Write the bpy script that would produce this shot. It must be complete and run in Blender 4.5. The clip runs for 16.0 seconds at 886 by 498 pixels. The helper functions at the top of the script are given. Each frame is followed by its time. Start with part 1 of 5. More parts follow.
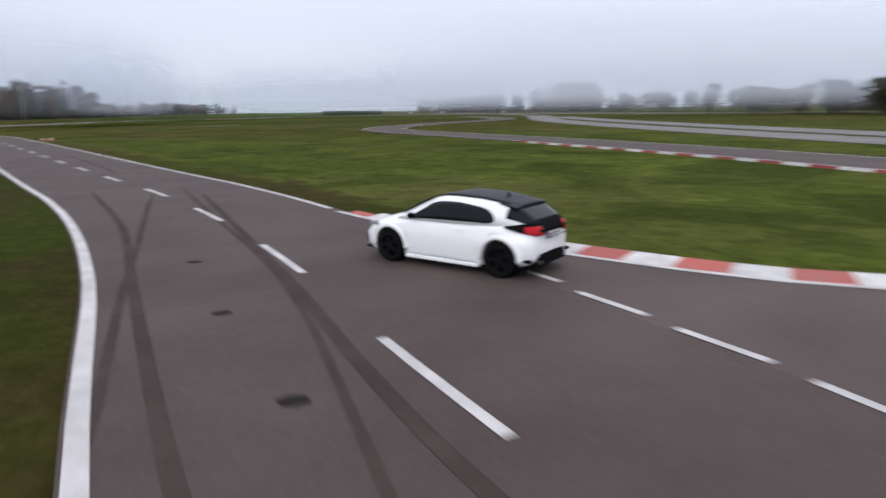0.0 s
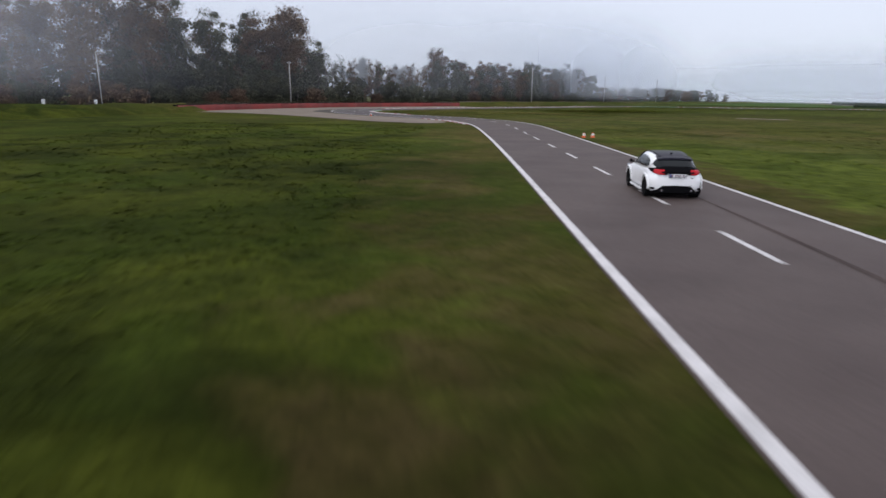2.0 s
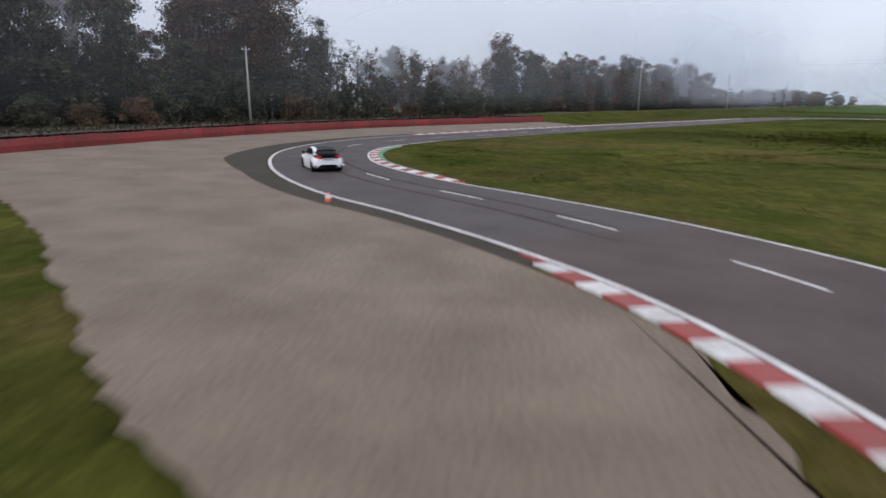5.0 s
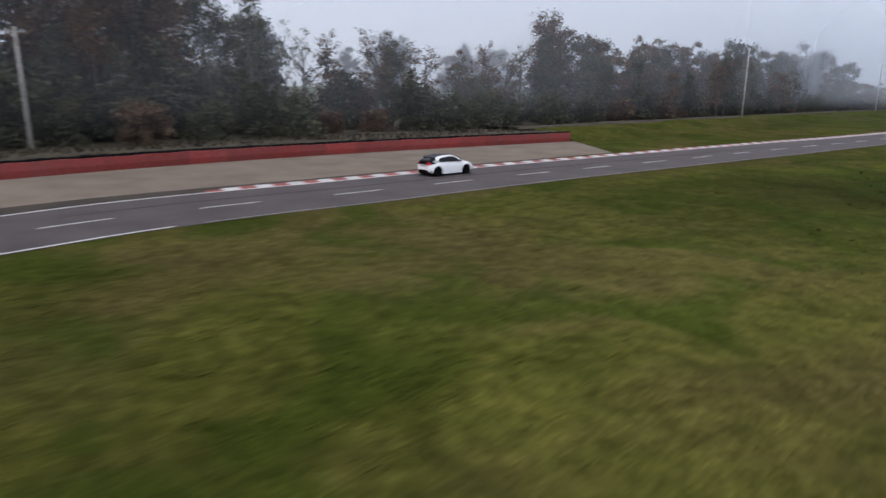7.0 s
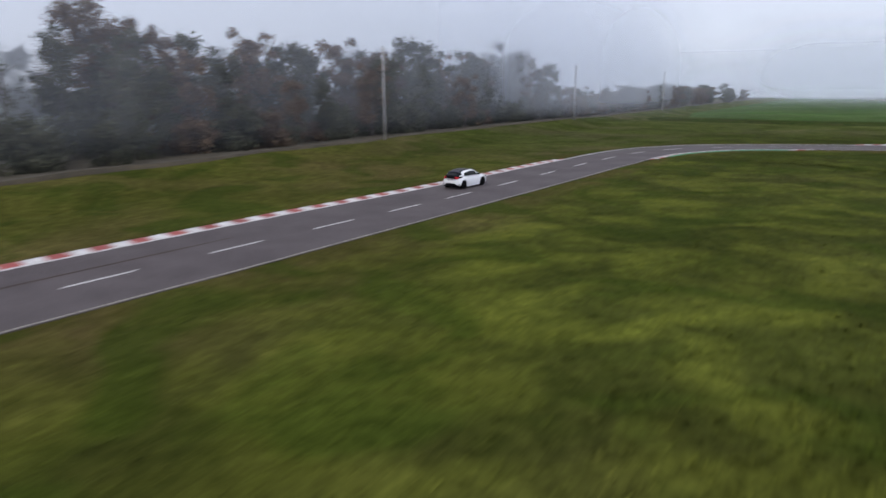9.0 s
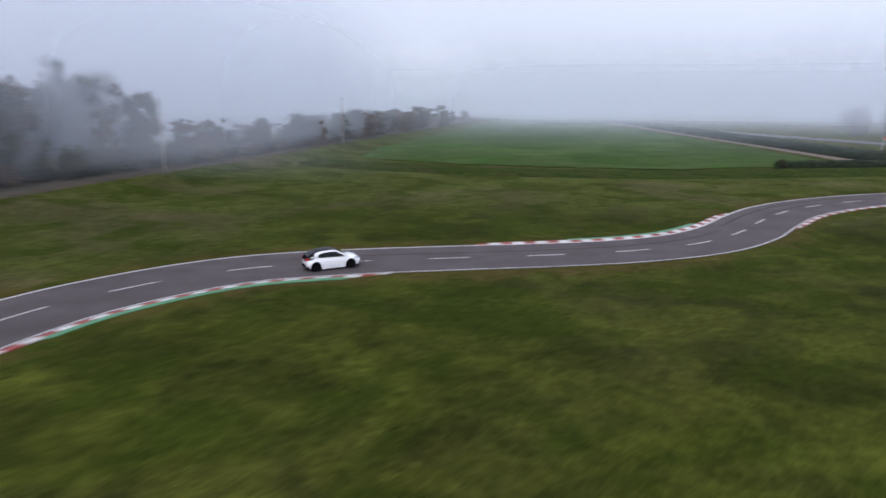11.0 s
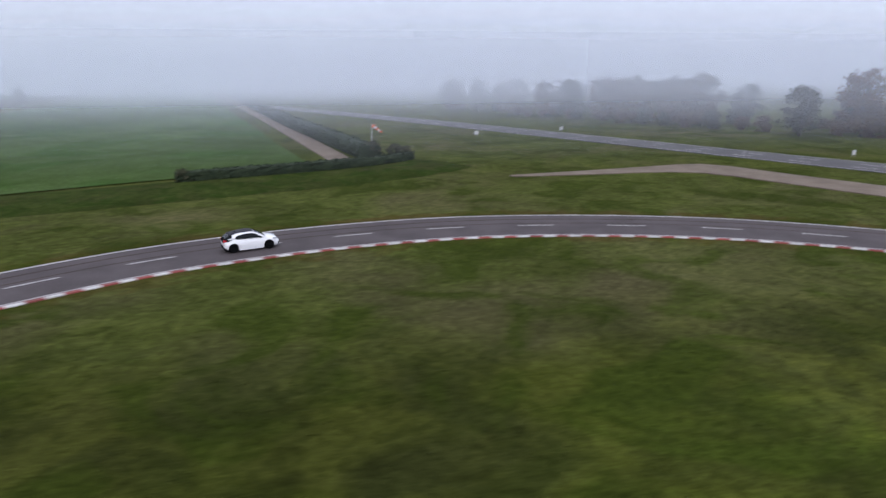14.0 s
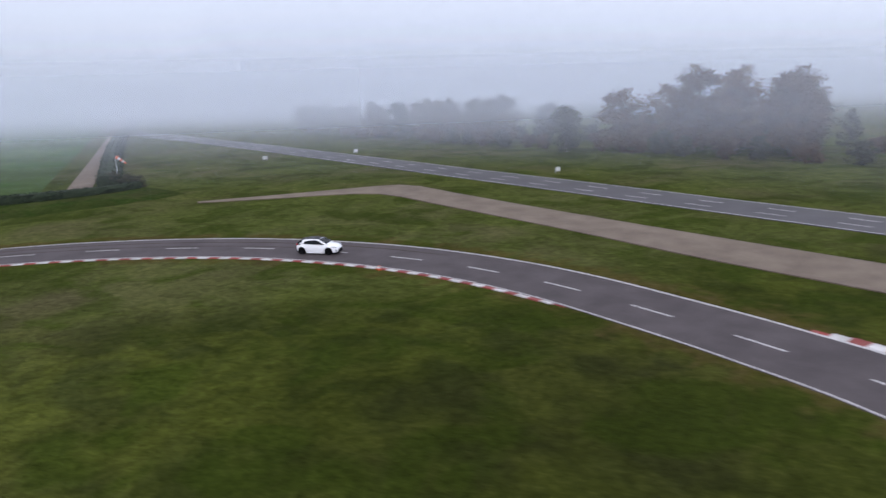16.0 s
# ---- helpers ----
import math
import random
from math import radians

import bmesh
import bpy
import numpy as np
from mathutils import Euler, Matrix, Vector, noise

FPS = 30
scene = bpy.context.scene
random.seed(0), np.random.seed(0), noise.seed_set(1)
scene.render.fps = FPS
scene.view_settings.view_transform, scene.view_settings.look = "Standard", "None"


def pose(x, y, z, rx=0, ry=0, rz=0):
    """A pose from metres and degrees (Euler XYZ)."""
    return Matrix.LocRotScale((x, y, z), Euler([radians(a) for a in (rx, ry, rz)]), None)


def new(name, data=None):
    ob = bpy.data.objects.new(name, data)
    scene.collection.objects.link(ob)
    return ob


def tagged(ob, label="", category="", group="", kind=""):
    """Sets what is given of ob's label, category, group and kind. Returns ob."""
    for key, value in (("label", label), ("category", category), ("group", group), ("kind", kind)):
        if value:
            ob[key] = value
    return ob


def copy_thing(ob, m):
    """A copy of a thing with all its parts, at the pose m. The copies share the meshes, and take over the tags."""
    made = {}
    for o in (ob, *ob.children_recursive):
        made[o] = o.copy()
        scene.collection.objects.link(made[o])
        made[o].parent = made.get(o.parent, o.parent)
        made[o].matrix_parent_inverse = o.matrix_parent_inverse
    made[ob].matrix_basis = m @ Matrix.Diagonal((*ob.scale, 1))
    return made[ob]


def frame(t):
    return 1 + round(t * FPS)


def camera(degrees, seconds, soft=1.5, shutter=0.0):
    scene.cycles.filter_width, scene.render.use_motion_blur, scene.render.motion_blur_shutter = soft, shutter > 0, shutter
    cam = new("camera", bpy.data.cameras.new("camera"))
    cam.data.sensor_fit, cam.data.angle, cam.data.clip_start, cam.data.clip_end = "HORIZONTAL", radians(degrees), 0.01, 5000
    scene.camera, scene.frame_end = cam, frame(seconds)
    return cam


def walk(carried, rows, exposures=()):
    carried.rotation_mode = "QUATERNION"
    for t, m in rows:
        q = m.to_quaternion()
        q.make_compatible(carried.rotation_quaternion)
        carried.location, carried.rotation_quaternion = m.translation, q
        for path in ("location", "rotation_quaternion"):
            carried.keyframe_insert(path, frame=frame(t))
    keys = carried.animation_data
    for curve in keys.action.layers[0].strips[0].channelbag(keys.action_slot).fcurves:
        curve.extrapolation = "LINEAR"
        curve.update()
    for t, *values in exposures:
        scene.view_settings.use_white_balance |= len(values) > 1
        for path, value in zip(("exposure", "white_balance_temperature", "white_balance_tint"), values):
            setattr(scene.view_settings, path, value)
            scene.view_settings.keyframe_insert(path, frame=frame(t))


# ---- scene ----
cam = camera(67.8, 16.0, soft=1.5, shutter=0.5)
PATH = [
    (0.0, 1.62, -33.04, 2.94, -4.94, -12.08, -0.90),
    (0.2, 1.07, -30.84, 2.99, 0.60, -12.42, -0.73),
    (0.5, -0.36, -26.43, 3.01, 10.51, -12.84, -0.45),
    (1.0, -4.14, -19.15, 3.11, 24.24, -13.10, 0.14),
    (1.5, -9.60, -12.37, 3.17, 31.95, -13.18, 0.67),
    (2.0, -16.26, -5.18, 3.10, 33.24, -13.19, 0.82),
    (2.5, -23.74, 2.48, 3.13, 33.16, -13.26, 0.80),
    (3.0, -30.94, 10.85, 3.19, 33.20, -13.34, 0.57),
    (3.5, -37.76, 20.57, 3.44, 33.17, -13.37, 0.56),
    (4.0, -44.58, 30.77, 3.75, 33.08, -13.43, 0.65),
    (5.0, -57.58, 51.03, 4.36, 37.73, -13.20, 0.68),
    (6.0, -67.00, 71.22, 4.99, 44.28, -13.10, 0.73),
    (6.5, -69.36, 81.33, 5.36, 46.58, -13.33, 0.69),
    (7.0, -69.60, 91.47, 5.77, 47.31, -13.86, 0.47),
    (7.5, -70.28, 102.66, 6.10, 44.62, -13.95, 0.21),
    (8.0, -70.88, 114.21, 6.27, 38.76, -14.07, -0.09),
    (8.5, -71.44, 126.06, 6.65, 34.22, -14.18, -0.34),
    (9.5, -70.24, 150.50, 8.47, 25.91, -12.96, -0.33),
    (10.5, -65.20, 174.65, 10.73, 16.67, -12.27, -0.03),
    (11.0, -60.94, 186.14, 11.66, 10.98, -13.05, 0.15),
    (11.5, -55.36, 196.99, 12.27, 4.21, -15.06, 0.32),
    (12.0, -49.37, 207.64, 12.23, -1.19, -17.72, 0.84),
    (12.5, -41.83, 216.30, 12.16, -5.41, -18.19, 1.38),
    (13.0, -32.97, 222.60, 12.01, -8.52, -17.80, 1.15),
    (13.5, -22.45, 225.89, 12.32, -10.15, -16.62, 0.37),
    (14.0, -11.89, 226.82, 12.54, -10.73, -15.48, -0.11),
    (14.5, -1.62, 225.59, 12.68, -10.43, -14.76, -0.57),
    (15.0, 7.89, 222.37, 13.13, -10.39, -14.47, -0.99),
    (15.5, 16.16, 217.48, 13.96, -11.09, -14.31, -1.31),
    (16.0, 23.47, 212.00, 14.44, -12.32, -14.30, -1.61),
]
walk(cam, [(t, pose(x, y, z, 90 + pitch, 0, yaw) @ pose(0, 0, 0, 0, 0, roll)) for t, x, y, z, yaw, pitch, roll in PATH],
     exposures=[(0.0, 0.62, 6750, 10), (8.0, 0.60, 6700, 10), (11.0, 0.62, 6450, 13), (16.0, 0.62, 6450, 13)])

# ---- world and light: a foggy, overcast autumn day ----
SUN_ELEV, SUN_TURN = 38.0, 200.0
world = bpy.data.worlds.new("fog_sky")
scene.world = world
world.use_nodes = True
wn, wl = world.node_tree.nodes, world.node_tree.links
wn.clear()
w_out = wn.new("ShaderNodeOutputWorld")
w_bg = wn.new("ShaderNodeBackground")
w_sky = wn.new("ShaderNodeTexSky")
w_sky.sky_type, w_sky.sun_disc = "NISHITA", False
w_sky.sun_elevation, w_sky.sun_rotation = radians(SUN_ELEV), radians(SUN_TURN)
w_tc = wn.new("ShaderNodeTexCoord")
w_sep = wn.new("ShaderNodeSeparateXYZ")
w_ramp = wn.new("ShaderNodeValToRGB")
w_scale = wn.new("ShaderNodeMix")
w_scale.data_type, w_scale.blend_type = "RGBA", "MULTIPLY"
w_mix = wn.new("ShaderNodeMix")
w_mix.data_type = "RGBA"
wl.new(w_tc.outputs["Generated"], w_sep.inputs[0])
wl.new(w_sep.outputs["Z"], w_ramp.inputs[0])
els = w_ramp.color_ramp.elements
els[0].position, els[0].color = 0.0, (0.44, 0.485, 0.58, 1)
els[1].position, els[1].color = 1.0, (0.70, 0.74, 0.86, 1)
for at, col in ((0.02, (0.49, 0.54, 0.65, 1)), (0.06, (0.53, 0.583, 0.705, 1)), (0.13, (0.56, 0.615, 0.75, 1)), (0.3, (0.68, 0.73, 0.88, 1))):
    e = els.new(at)
    e.color = col
w_scale.inputs[0].default_value = 1.0
wl.new(w_sky.outputs[0], w_scale.inputs[6])
w_scale.inputs[7].default_value = (0.06, 0.06, 0.06, 1)
w_mix.inputs[0].default_value = 0.9
wl.new(w_scale.outputs[2], w_mix.inputs[6])
wl.new(w_ramp.outputs[0], w_mix.inputs[7])
# the fog is a little brighter towards the hidden sun in the south-east
w_dot, w_side, w_tint = wn.new("ShaderNodeVectorMath"), wn.new("ShaderNodeMapRange"), wn.new("ShaderNodeMix")
w_dot.operation, w_tint.data_type, w_tint.blend_type = "DOT_PRODUCT", "RGBA", "MULTIPLY"
w_dot.inputs[1].default_value = (0.8, -0.6, 0.0)
w_side.inputs["From Min"].default_value, w_side.inputs["To Min"].default_value, w_side.inputs["To Max"].default_value = -1.0, 0.90, 1.16
w_tint.inputs[0].default_value = 1.0
wl.new(w_tc.outputs["Generated"], w_dot.inputs[0])
wl.new(w_dot.outputs["Value"], w_side.inputs["Value"])
wl.new(w_mix.outputs[2], w_tint.inputs[6])
wl.new(w_side.outputs[0], w_tint.inputs[7])
wl.new(w_tint.outputs[2], w_bg.inputs[0])
w_bg.inputs[1].default_value = 1.0
wl.new(w_bg.outputs[0], w_out.inputs[0])
sun_data = bpy.data.lights.new("sun", "SUN")
sun_data.energy, sun_data.angle, sun_data.color = 0.5, radians(35), (1.0, 0.97, 0.93)
sun = new("sun", sun_data)
sun.matrix_world = pose(0, 0, 80, 90 - SUN_ELEV, 0, 180 - SUN_TURN)


# ---- materials ----
def material(name, colour, rough=0.8, metal=0.0, second=None, scale=4.0, fine=None, fine_scale=60.0, bump=0.0, bump_scale=80.0,
             stretch=(1, 1, 1), coords="Object", detail=6.0, contrast=(0.35, 0.65), spec=0.5, coat=0.0, random_amount=0.0):
    """A surface in two colours mixed by coarse noise, darkened or lightened by fine grain, with fine relief."""
    m = bpy.data.materials.new(name)
    m.use_nodes = True
    n, l = m.node_tree.nodes, m.node_tree.links
    b = n["Principled BSDF"]
    b.inputs["Roughness"].default_value, b.inputs["Metallic"].default_value = rough, metal
    b.inputs["Specular IOR Level"].default_value = spec
    b.inputs["Coat Weight"].default_value = coat
    b.inputs["Base Color"].default_value = (*colour, 1)
    tc, mp = n.new("ShaderNodeTexCoord"), n.new("ShaderNodeMapping")
    mp.inputs["Scale"].default_value = stretch
    l.new(tc.outputs[coords], mp.inputs[0])
    last = None
    if second:
        no, ra, mi = n.new("ShaderNodeTexNoise"), n.new("ShaderNodeMapRange"), n.new("ShaderNodeMix")
        mi.data_type = "RGBA"
        no.inputs["Scale"].default_value, no.inputs["Detail"].default_value = scale, detail
        ra.inputs["From Min"].default_value, ra.inputs["From Max"].default_value = contrast
        l.new(mp.outputs[0], no.inputs["Vector"])
        l.new(no.outputs["Fac"], ra.inputs["Value"])
        l.new(ra.outputs[0], mi.inputs[0])
        mi.inputs[6].default_value, mi.inputs[7].default_value = (*colour, 1), (*second, 1)
        last = mi.outputs[2]
    if fine:
        no, ra, mi = n.new("ShaderNodeTexNoise"), n.new("ShaderNodeMapRange"), n.new("ShaderNodeMix")
        mi.data_type, mi.blend_type = "RGBA", "MULTIPLY"
        no.inputs["Scale"].default_value, no.inputs["Detail"].default_value = fine_scale, 4.0
        ra.inputs["From Min"].default_value, ra.inputs["From Max"].default_value = 0.3, 0.7
        ra.inputs["To Min"].default_value, ra.inputs["To Max"].default_value = fine
        l.new(mp.outputs[0], no.inputs["Vector"])
        l.new(no.outputs["Fac"], ra.inputs["Value"])
        mi.inputs[0].default_value = 1.0
        if last:
            l.new(last, mi.inputs[6])
        else:
            mi.inputs[6].default_value = (*colour, 1)
        l.new(ra.outputs[0], mi.inputs[7])
        last = mi.outputs[2]
    if random_amount:
        oi, ra, mi = n.new("ShaderNodeObjectInfo"), n.new("ShaderNodeMapRange"), n.new("ShaderNodeMix")
        mi.data_type, mi.blend_type = "RGBA", "MULTIPLY"
        ra.inputs["To Min"].default_value, ra.inputs["To Max"].default_value = 1 - random_amount, 1.0
        l.new(oi.outputs["Random"], ra.inputs["Value"])
        mi.inputs[0].default_value = 1.0
        if last:
            l.new(last, mi.inputs[6])
        else:
            mi.inputs[6].default_value = (*colour, 1)
        l.new(ra.outputs[0], mi.inputs[7])
        last = mi.outputs[2]
    if last:
        l.new(last, b.inputs["Base Color"])
    if bump:
        no, bu = n.new("ShaderNodeTexNoise"), n.new("ShaderNodeBump")
        no.inputs["Scale"].default_value, no.inputs["Detail"].default_value = bump_scale, 5.0
        bu.inputs["Strength"].default_value, bu.inputs["Distance"].default_value = bump, 0.02
        l.new(mp.outputs[0], no.inputs["Vector"])
        l.new(no.outputs["Fac"], bu.inputs["Height"])
        l.new(bu.outputs[0], b.inputs["Normal"])
    return m


def grass_material(name, greens, dry, patch=0.06, tuft=0.7, dry_from=0.46, dry_to=0.68, lush=False, worn=None, gain=1.0):
    """Mown grass: broad patches of two greens and of dry stalks, tufts a step across, and fine blades."""
    m = bpy.data.materials.new(name)
    m.use_nodes = True
    n, l = m.node_tree.nodes, m.node_tree.links
    b = n["Principled BSDF"]
    b.inputs["Roughness"].default_value, b.inputs["Specular IOR Level"].default_value = 1.0, 0.02
    b.inputs["Sheen Weight"].default_value, b.inputs["Sheen Roughness"].default_value = 0.03, 0.5
    b.inputs["Sheen Tint"].default_value = (0.62, 0.80, 0.16, 1)
    tc = n.new("ShaderNodeTexCoord")

    def noise_at(scale, detail=5.0, distort=0.0):
        no = n.new("ShaderNodeTexNoise")
        no.inputs["Scale"].default_value, no.inputs["Detail"].default_value = scale, detail
        no.inputs["Distortion"].default_value = distort
        l.new(tc.outputs["Object"], no.inputs["Vector"])
        return no.outputs["Fac"]

    def ranged(value, lo, hi, to_lo=0.0, to_hi=1.0):
        ra = n.new("ShaderNodeMapRange")
        for key, val in (("From Min", lo), ("From Max", hi), ("To Min", to_lo), ("To Max", to_hi)):
            ra.inputs[key].default_value = val
        l.new(value, ra.inputs["Value"])
        return ra.outputs[0]

    def mixed(fac, a, c, blend="MIX"):
        mi = n.new("ShaderNodeMix")
        mi.data_type, mi.blend_type = "RGBA", blend
        if isinstance(fac, float):
            mi.inputs[0].default_value = fac
        else:
            l.new(fac, mi.inputs[0])
        for slot, val in ((6, a), (7, c)):
            if isinstance(val, tuple):
                mi.inputs[slot].default_value = (*val, 1)
            else:
                l.new(val, mi.inputs[slot])
        return mi.outputs[2]

    broad = noise_at(patch, 6.0, 0.6)
    mid = noise_at(tuft, 6.0, 1.2)
    fine = noise_at(9.0, 4.0)
    lush_tint = tuple(g * k for g, k in zip(greens[0], (0.62, 0.88, 0.6)))
    col = mixed(ranged(mid, 0.30, 0.70), greens[0], greens[1])
    col = mixed(ranged(broad, dry_from, dry_to, 0.0, 0.85), col, dry)
    if lush:
        # lusher, darker green west of the first straight, paler grass east of it
        dot, sep = n.new("ShaderNodeVectorMath"), n.new("ShaderNodeSeparateXYZ")
        dot.operation = "DOT_PRODUCT"
        dot.inputs[1].default_value = (0.84, 0.54, 0.0)
        l.new(tc.outputs["Object"], dot.inputs[0])
        l.new(tc.outputs["Object"], sep.inputs[0])
        dark_green = mixed(ranged(noise_at(0.22, 8.0, 0.9), 0.40, 0.62), (0.0165, 0.0215, 0.0035), (0.052, 0.060, 0.008))
        east = ranged(dot.outputs["Value"], -17.5, -13.0)
        first = mixed(east, mixed(1.0, dark_green, ranged(sep.outputs["Y"], 15.0, 42.0, 0.84, 1.08), "MULTIPLY"), mixed(1.0, col, (1.12, 1.42, 1.1), "MULTIPLY"))
        # grass far to the north is brighter, fog haze put into its colour
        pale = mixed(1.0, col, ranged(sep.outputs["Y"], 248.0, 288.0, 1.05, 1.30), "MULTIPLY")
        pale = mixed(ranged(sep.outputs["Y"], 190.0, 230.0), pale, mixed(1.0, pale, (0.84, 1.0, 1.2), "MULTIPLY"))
        infield = mixed(1.0, ranged(sep.outputs["Y"], 112.0, 134.0), ranged(sep.outputs["Y"], 250.0, 262.0, 1.0, 0.0), "MULTIPLY")
        infield = mixed(1.0, infield, ranged(sep.outputs["X"], -92.0, -84.0, 0.0, 0.72), "MULTIPLY")
        # the infield's green gets lighter, then darker again, towards the north
        infield_green = mixed(1.0, dark_green, ranged(sep.outputs["Y"], 138.0, 160.0, 0.66, 1.65), "MULTIPLY")
        infield_green = mixed(1.0, infield_green, ranged(sep.outputs["Y"], 192.0, 222.0, 1.0, 0.58), "MULTIPLY")
        pale = mixed(infield, pale, infield_green)
        col = mixed(ranged(sep.outputs["Y"], 38.0, 62.0), first, pale)
    if worn:
        inner, add = n.new("ShaderNodeAttribute"), n.new("ShaderNodeMath")
        inner.attribute_name, add.operation = "inner", "ADD"
        l.new(inner.outputs["Fac"], add.inputs[0])
        l.new(ranged(noise_at(0.55, 8.0, 0.6), 0.3, 0.7, -0.45, 0.45), add.inputs[1])
        brown = mixed(ranged(noise_at(0.9, 6.0, 1.0), 0.32, 0.66), worn[0], worn[1])
        brown = mixed(ranged(noise_at(0.16, 5.0, 0.5), 0.42, 0.58, 0.0, 0.28), brown, (0.042, 0.048, 0.007))
        brown = mixed(1.0, brown, ranged(sep.outputs["Y"], -8.0, 34.0, 0.62, 1.08), "MULTIPLY")
        brown = mixed(1.0, brown, ranged(sep.outputs["Y"], 55.0, 85.0, 1.0, 0.95), "MULTIPLY")
        col = mixed(ranged(add.outputs[0], 0.36, 0.84), col, brown)
    col = mixed(ranged(noise_at(patch * 2.6, 9.0, 0.8), 0.50, 0.60, 0.0, 0.75), col, lush_tint)
    col = mixed(1.0, col, ranged(noise_at(patch * 1.7, 3.0, 0.3), 0.3, 0.7, 0.80, 1.22), "MULTIPLY")
    col = mixed(1.0, col, ranged(mid, 0.3, 0.7, 0.84, 1.14), "MULTIPLY")
    col = mixed(1.0, col, ranged(noise_at(2.3, 6.0, 0.5), 0.3, 0.7, 0.72, 1.30), "MULTIPLY")
    col = mixed(1.0, col, ranged(fine, 0.3, 0.7, 0.7, 1.25), "MULTIPLY")
    if lush:
        # broad patches of paler and of darker grass
        for x, y, reach, tone in TONE_PATCHES:
            far = n.new("ShaderNodeVectorMath")
            far.operation = "DISTANCE"
            far.inputs[1].default_value = (x, y, 0.0)
            l.new(tc.outputs["Object"], far.inputs[0])
            wobble, add = ranged(noise_at(0.18, 5.0, 0.4), 0.3, 0.7, -0.35 * reach, 0.35 * reach), n.new("ShaderNodeMath")
            add.operation = "ADD"
            l.new(far.outputs["Value"], add.inputs[0])
            l.new(wobble, add.inputs[1])
            col = mixed(1.0, col, ranged(add.outputs[0], 0.3 * reach, 1.3 * reach, tone, 1.0), "MULTIPLY")
    col = mixed(1.0, col, (gain, gain, gain), "MULTIPLY")
    l.new(col, b.inputs["Base Color"])
    bu, ad = n.new("ShaderNodeBump"), n.new("ShaderNodeMath")
    ad.operation = "ADD"
    l.new(mid, ad.inputs[0])
    l.new(fine, ad.inputs[1])
    bu.inputs["Strength"].default_value, bu.inputs["Distance"].default_value = 0.45, 0.08
    l.new(ad.outputs[0], bu.inputs["Height"])
    l.new(bu.outputs[0], b.inputs["Normal"])
    return m


TONE_PATCHES = ((13, 242, 8, 1.45), (33, 238, 9, 0.75), (3, 247, 8, 1.3), (-20, -1, 5, 0.75), (-28.3, 6.5, 5, 0.66), (-32.5, 17, 5.5, 0.64), (-81, 85, 7, 0.80), (-83, 133, 6, 0.80), (-57, 38, 9, 1.35), (-76, 112, 13, 1.35), (-73, 152, 12, 1.35), (-50, 233, 8, 1.08), (12, 262, 8, 1.3))
GREENS, DRY = ((0.043, 0.045, 0.008), (0.070, 0.067, 0.014)), (0.080, 0.058, 0.024)
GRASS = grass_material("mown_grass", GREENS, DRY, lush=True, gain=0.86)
VERGE = grass_material("verge_grass", GREENS, DRY, lush=True, worn=((0.048, 0.042, 0.010), (0.070, 0.051, 0.020)), gain=0.92)
TUFT = grass_material("tuft_blades", GREENS, DRY, lush=True, gain=1.05)
CROP = grass_material("young_crop", ((0.046, 0.080, 0.024), (0.054, 0.090, 0.029)), (0.046, 0.074, 0.024), 0.02, 0.2, 0.4, 0.7)
DITCH = grass_material("rough_grass", ((0.022, 0.034, 0.007), (0.032, 0.042, 0.010)), (0.036, 0.036, 0.014), 0.15, 1.2)
ASPHALT = material("worn_asphalt", (0.065, 0.0475, 0.0435), 0.75, second=(0.089, 0.067, 0.061), scale=0.35, fine=(0.85, 1.15), fine_scale=14.0, bump=0.25, bump_scale=60, spec=0.2)
ASPHALT_COOL = material("cool_grey_asphalt", (0.062, 0.051, 0.052), 0.75, second=(0.086, 0.072, 0.073), scale=0.35, fine=(0.85, 1.15), fine_scale=14.0, bump=0.25, bump_scale=60, spec=0.2)
ASPHALT_OLD = material("grey_asphalt", (0.064, 0.060, 0.064), 0.8, second=(0.086, 0.080, 0.085), scale=0.2, fine=(0.85, 1.1), fine_scale=10.0)
CONCRETE_ROAD = material("pale_concrete_road", (0.14, 0.132, 0.126), 0.85, second=(0.185, 0.176, 0.168), scale=0.25, fine=(0.85, 1.1), fine_scale=8.0)
ASPHALT_PALE = material("paler_asphalt", (0.080, 0.060, 0.055), 0.75, second=(0.104, 0.079, 0.072), scale=0.35, fine=(0.85, 1.15), fine_scale=14.0, bump=0.25, bump_scale=60, spec=0.2)
RUBBER = material("rubber_marks", (0.053, 0.039, 0.036), 0.9, second=(0.073, 0.054, 0.049), scale=0.9, fine=(0.8, 1.1), fine_scale=20, spec=0.08)
OIL = material("oil_stain", (0.012, 0.010, 0.010), 0.8, second=(0.024, 0.019, 0.018), scale=3.0, spec=0.08)
PAINT = material("road_paint", (0.66, 0.63, 0.62), 0.6, second=(0.48, 0.46, 0.45), scale=1.5, fine=(0.8, 1.05), fine_scale=30)
PAINT_OLD = material("faded_paint", (0.36, 0.33, 0.27), 0.7, second=(0.22, 0.20, 0.17), scale=1.2, fine=(0.75, 1.1), fine_scale=20)
KERB_RED = material("kerb_red", (0.52, 0.085, 0.06), 0.65, second=(0.42, 0.12, 0.095), scale=2.0, fine=(0.8, 1.1), fine_scale=25, random_amount=0.25)
KERB_RED_OLD = material("worn_kerb_red", (0.34, 0.042, 0.036), 0.7, second=(0.30, 0.07, 0.058), scale=2.0, fine=(0.75, 1.1), fine_scale=25, random_amount=0.3)
KERB_WHITE = material("kerb_white", (0.74, 0.72, 0.71), 0.65, second=(0.55, 0.52, 0.50), scale=2.0, fine=(0.8, 1.05), fine_scale=25, random_amount=0.2)
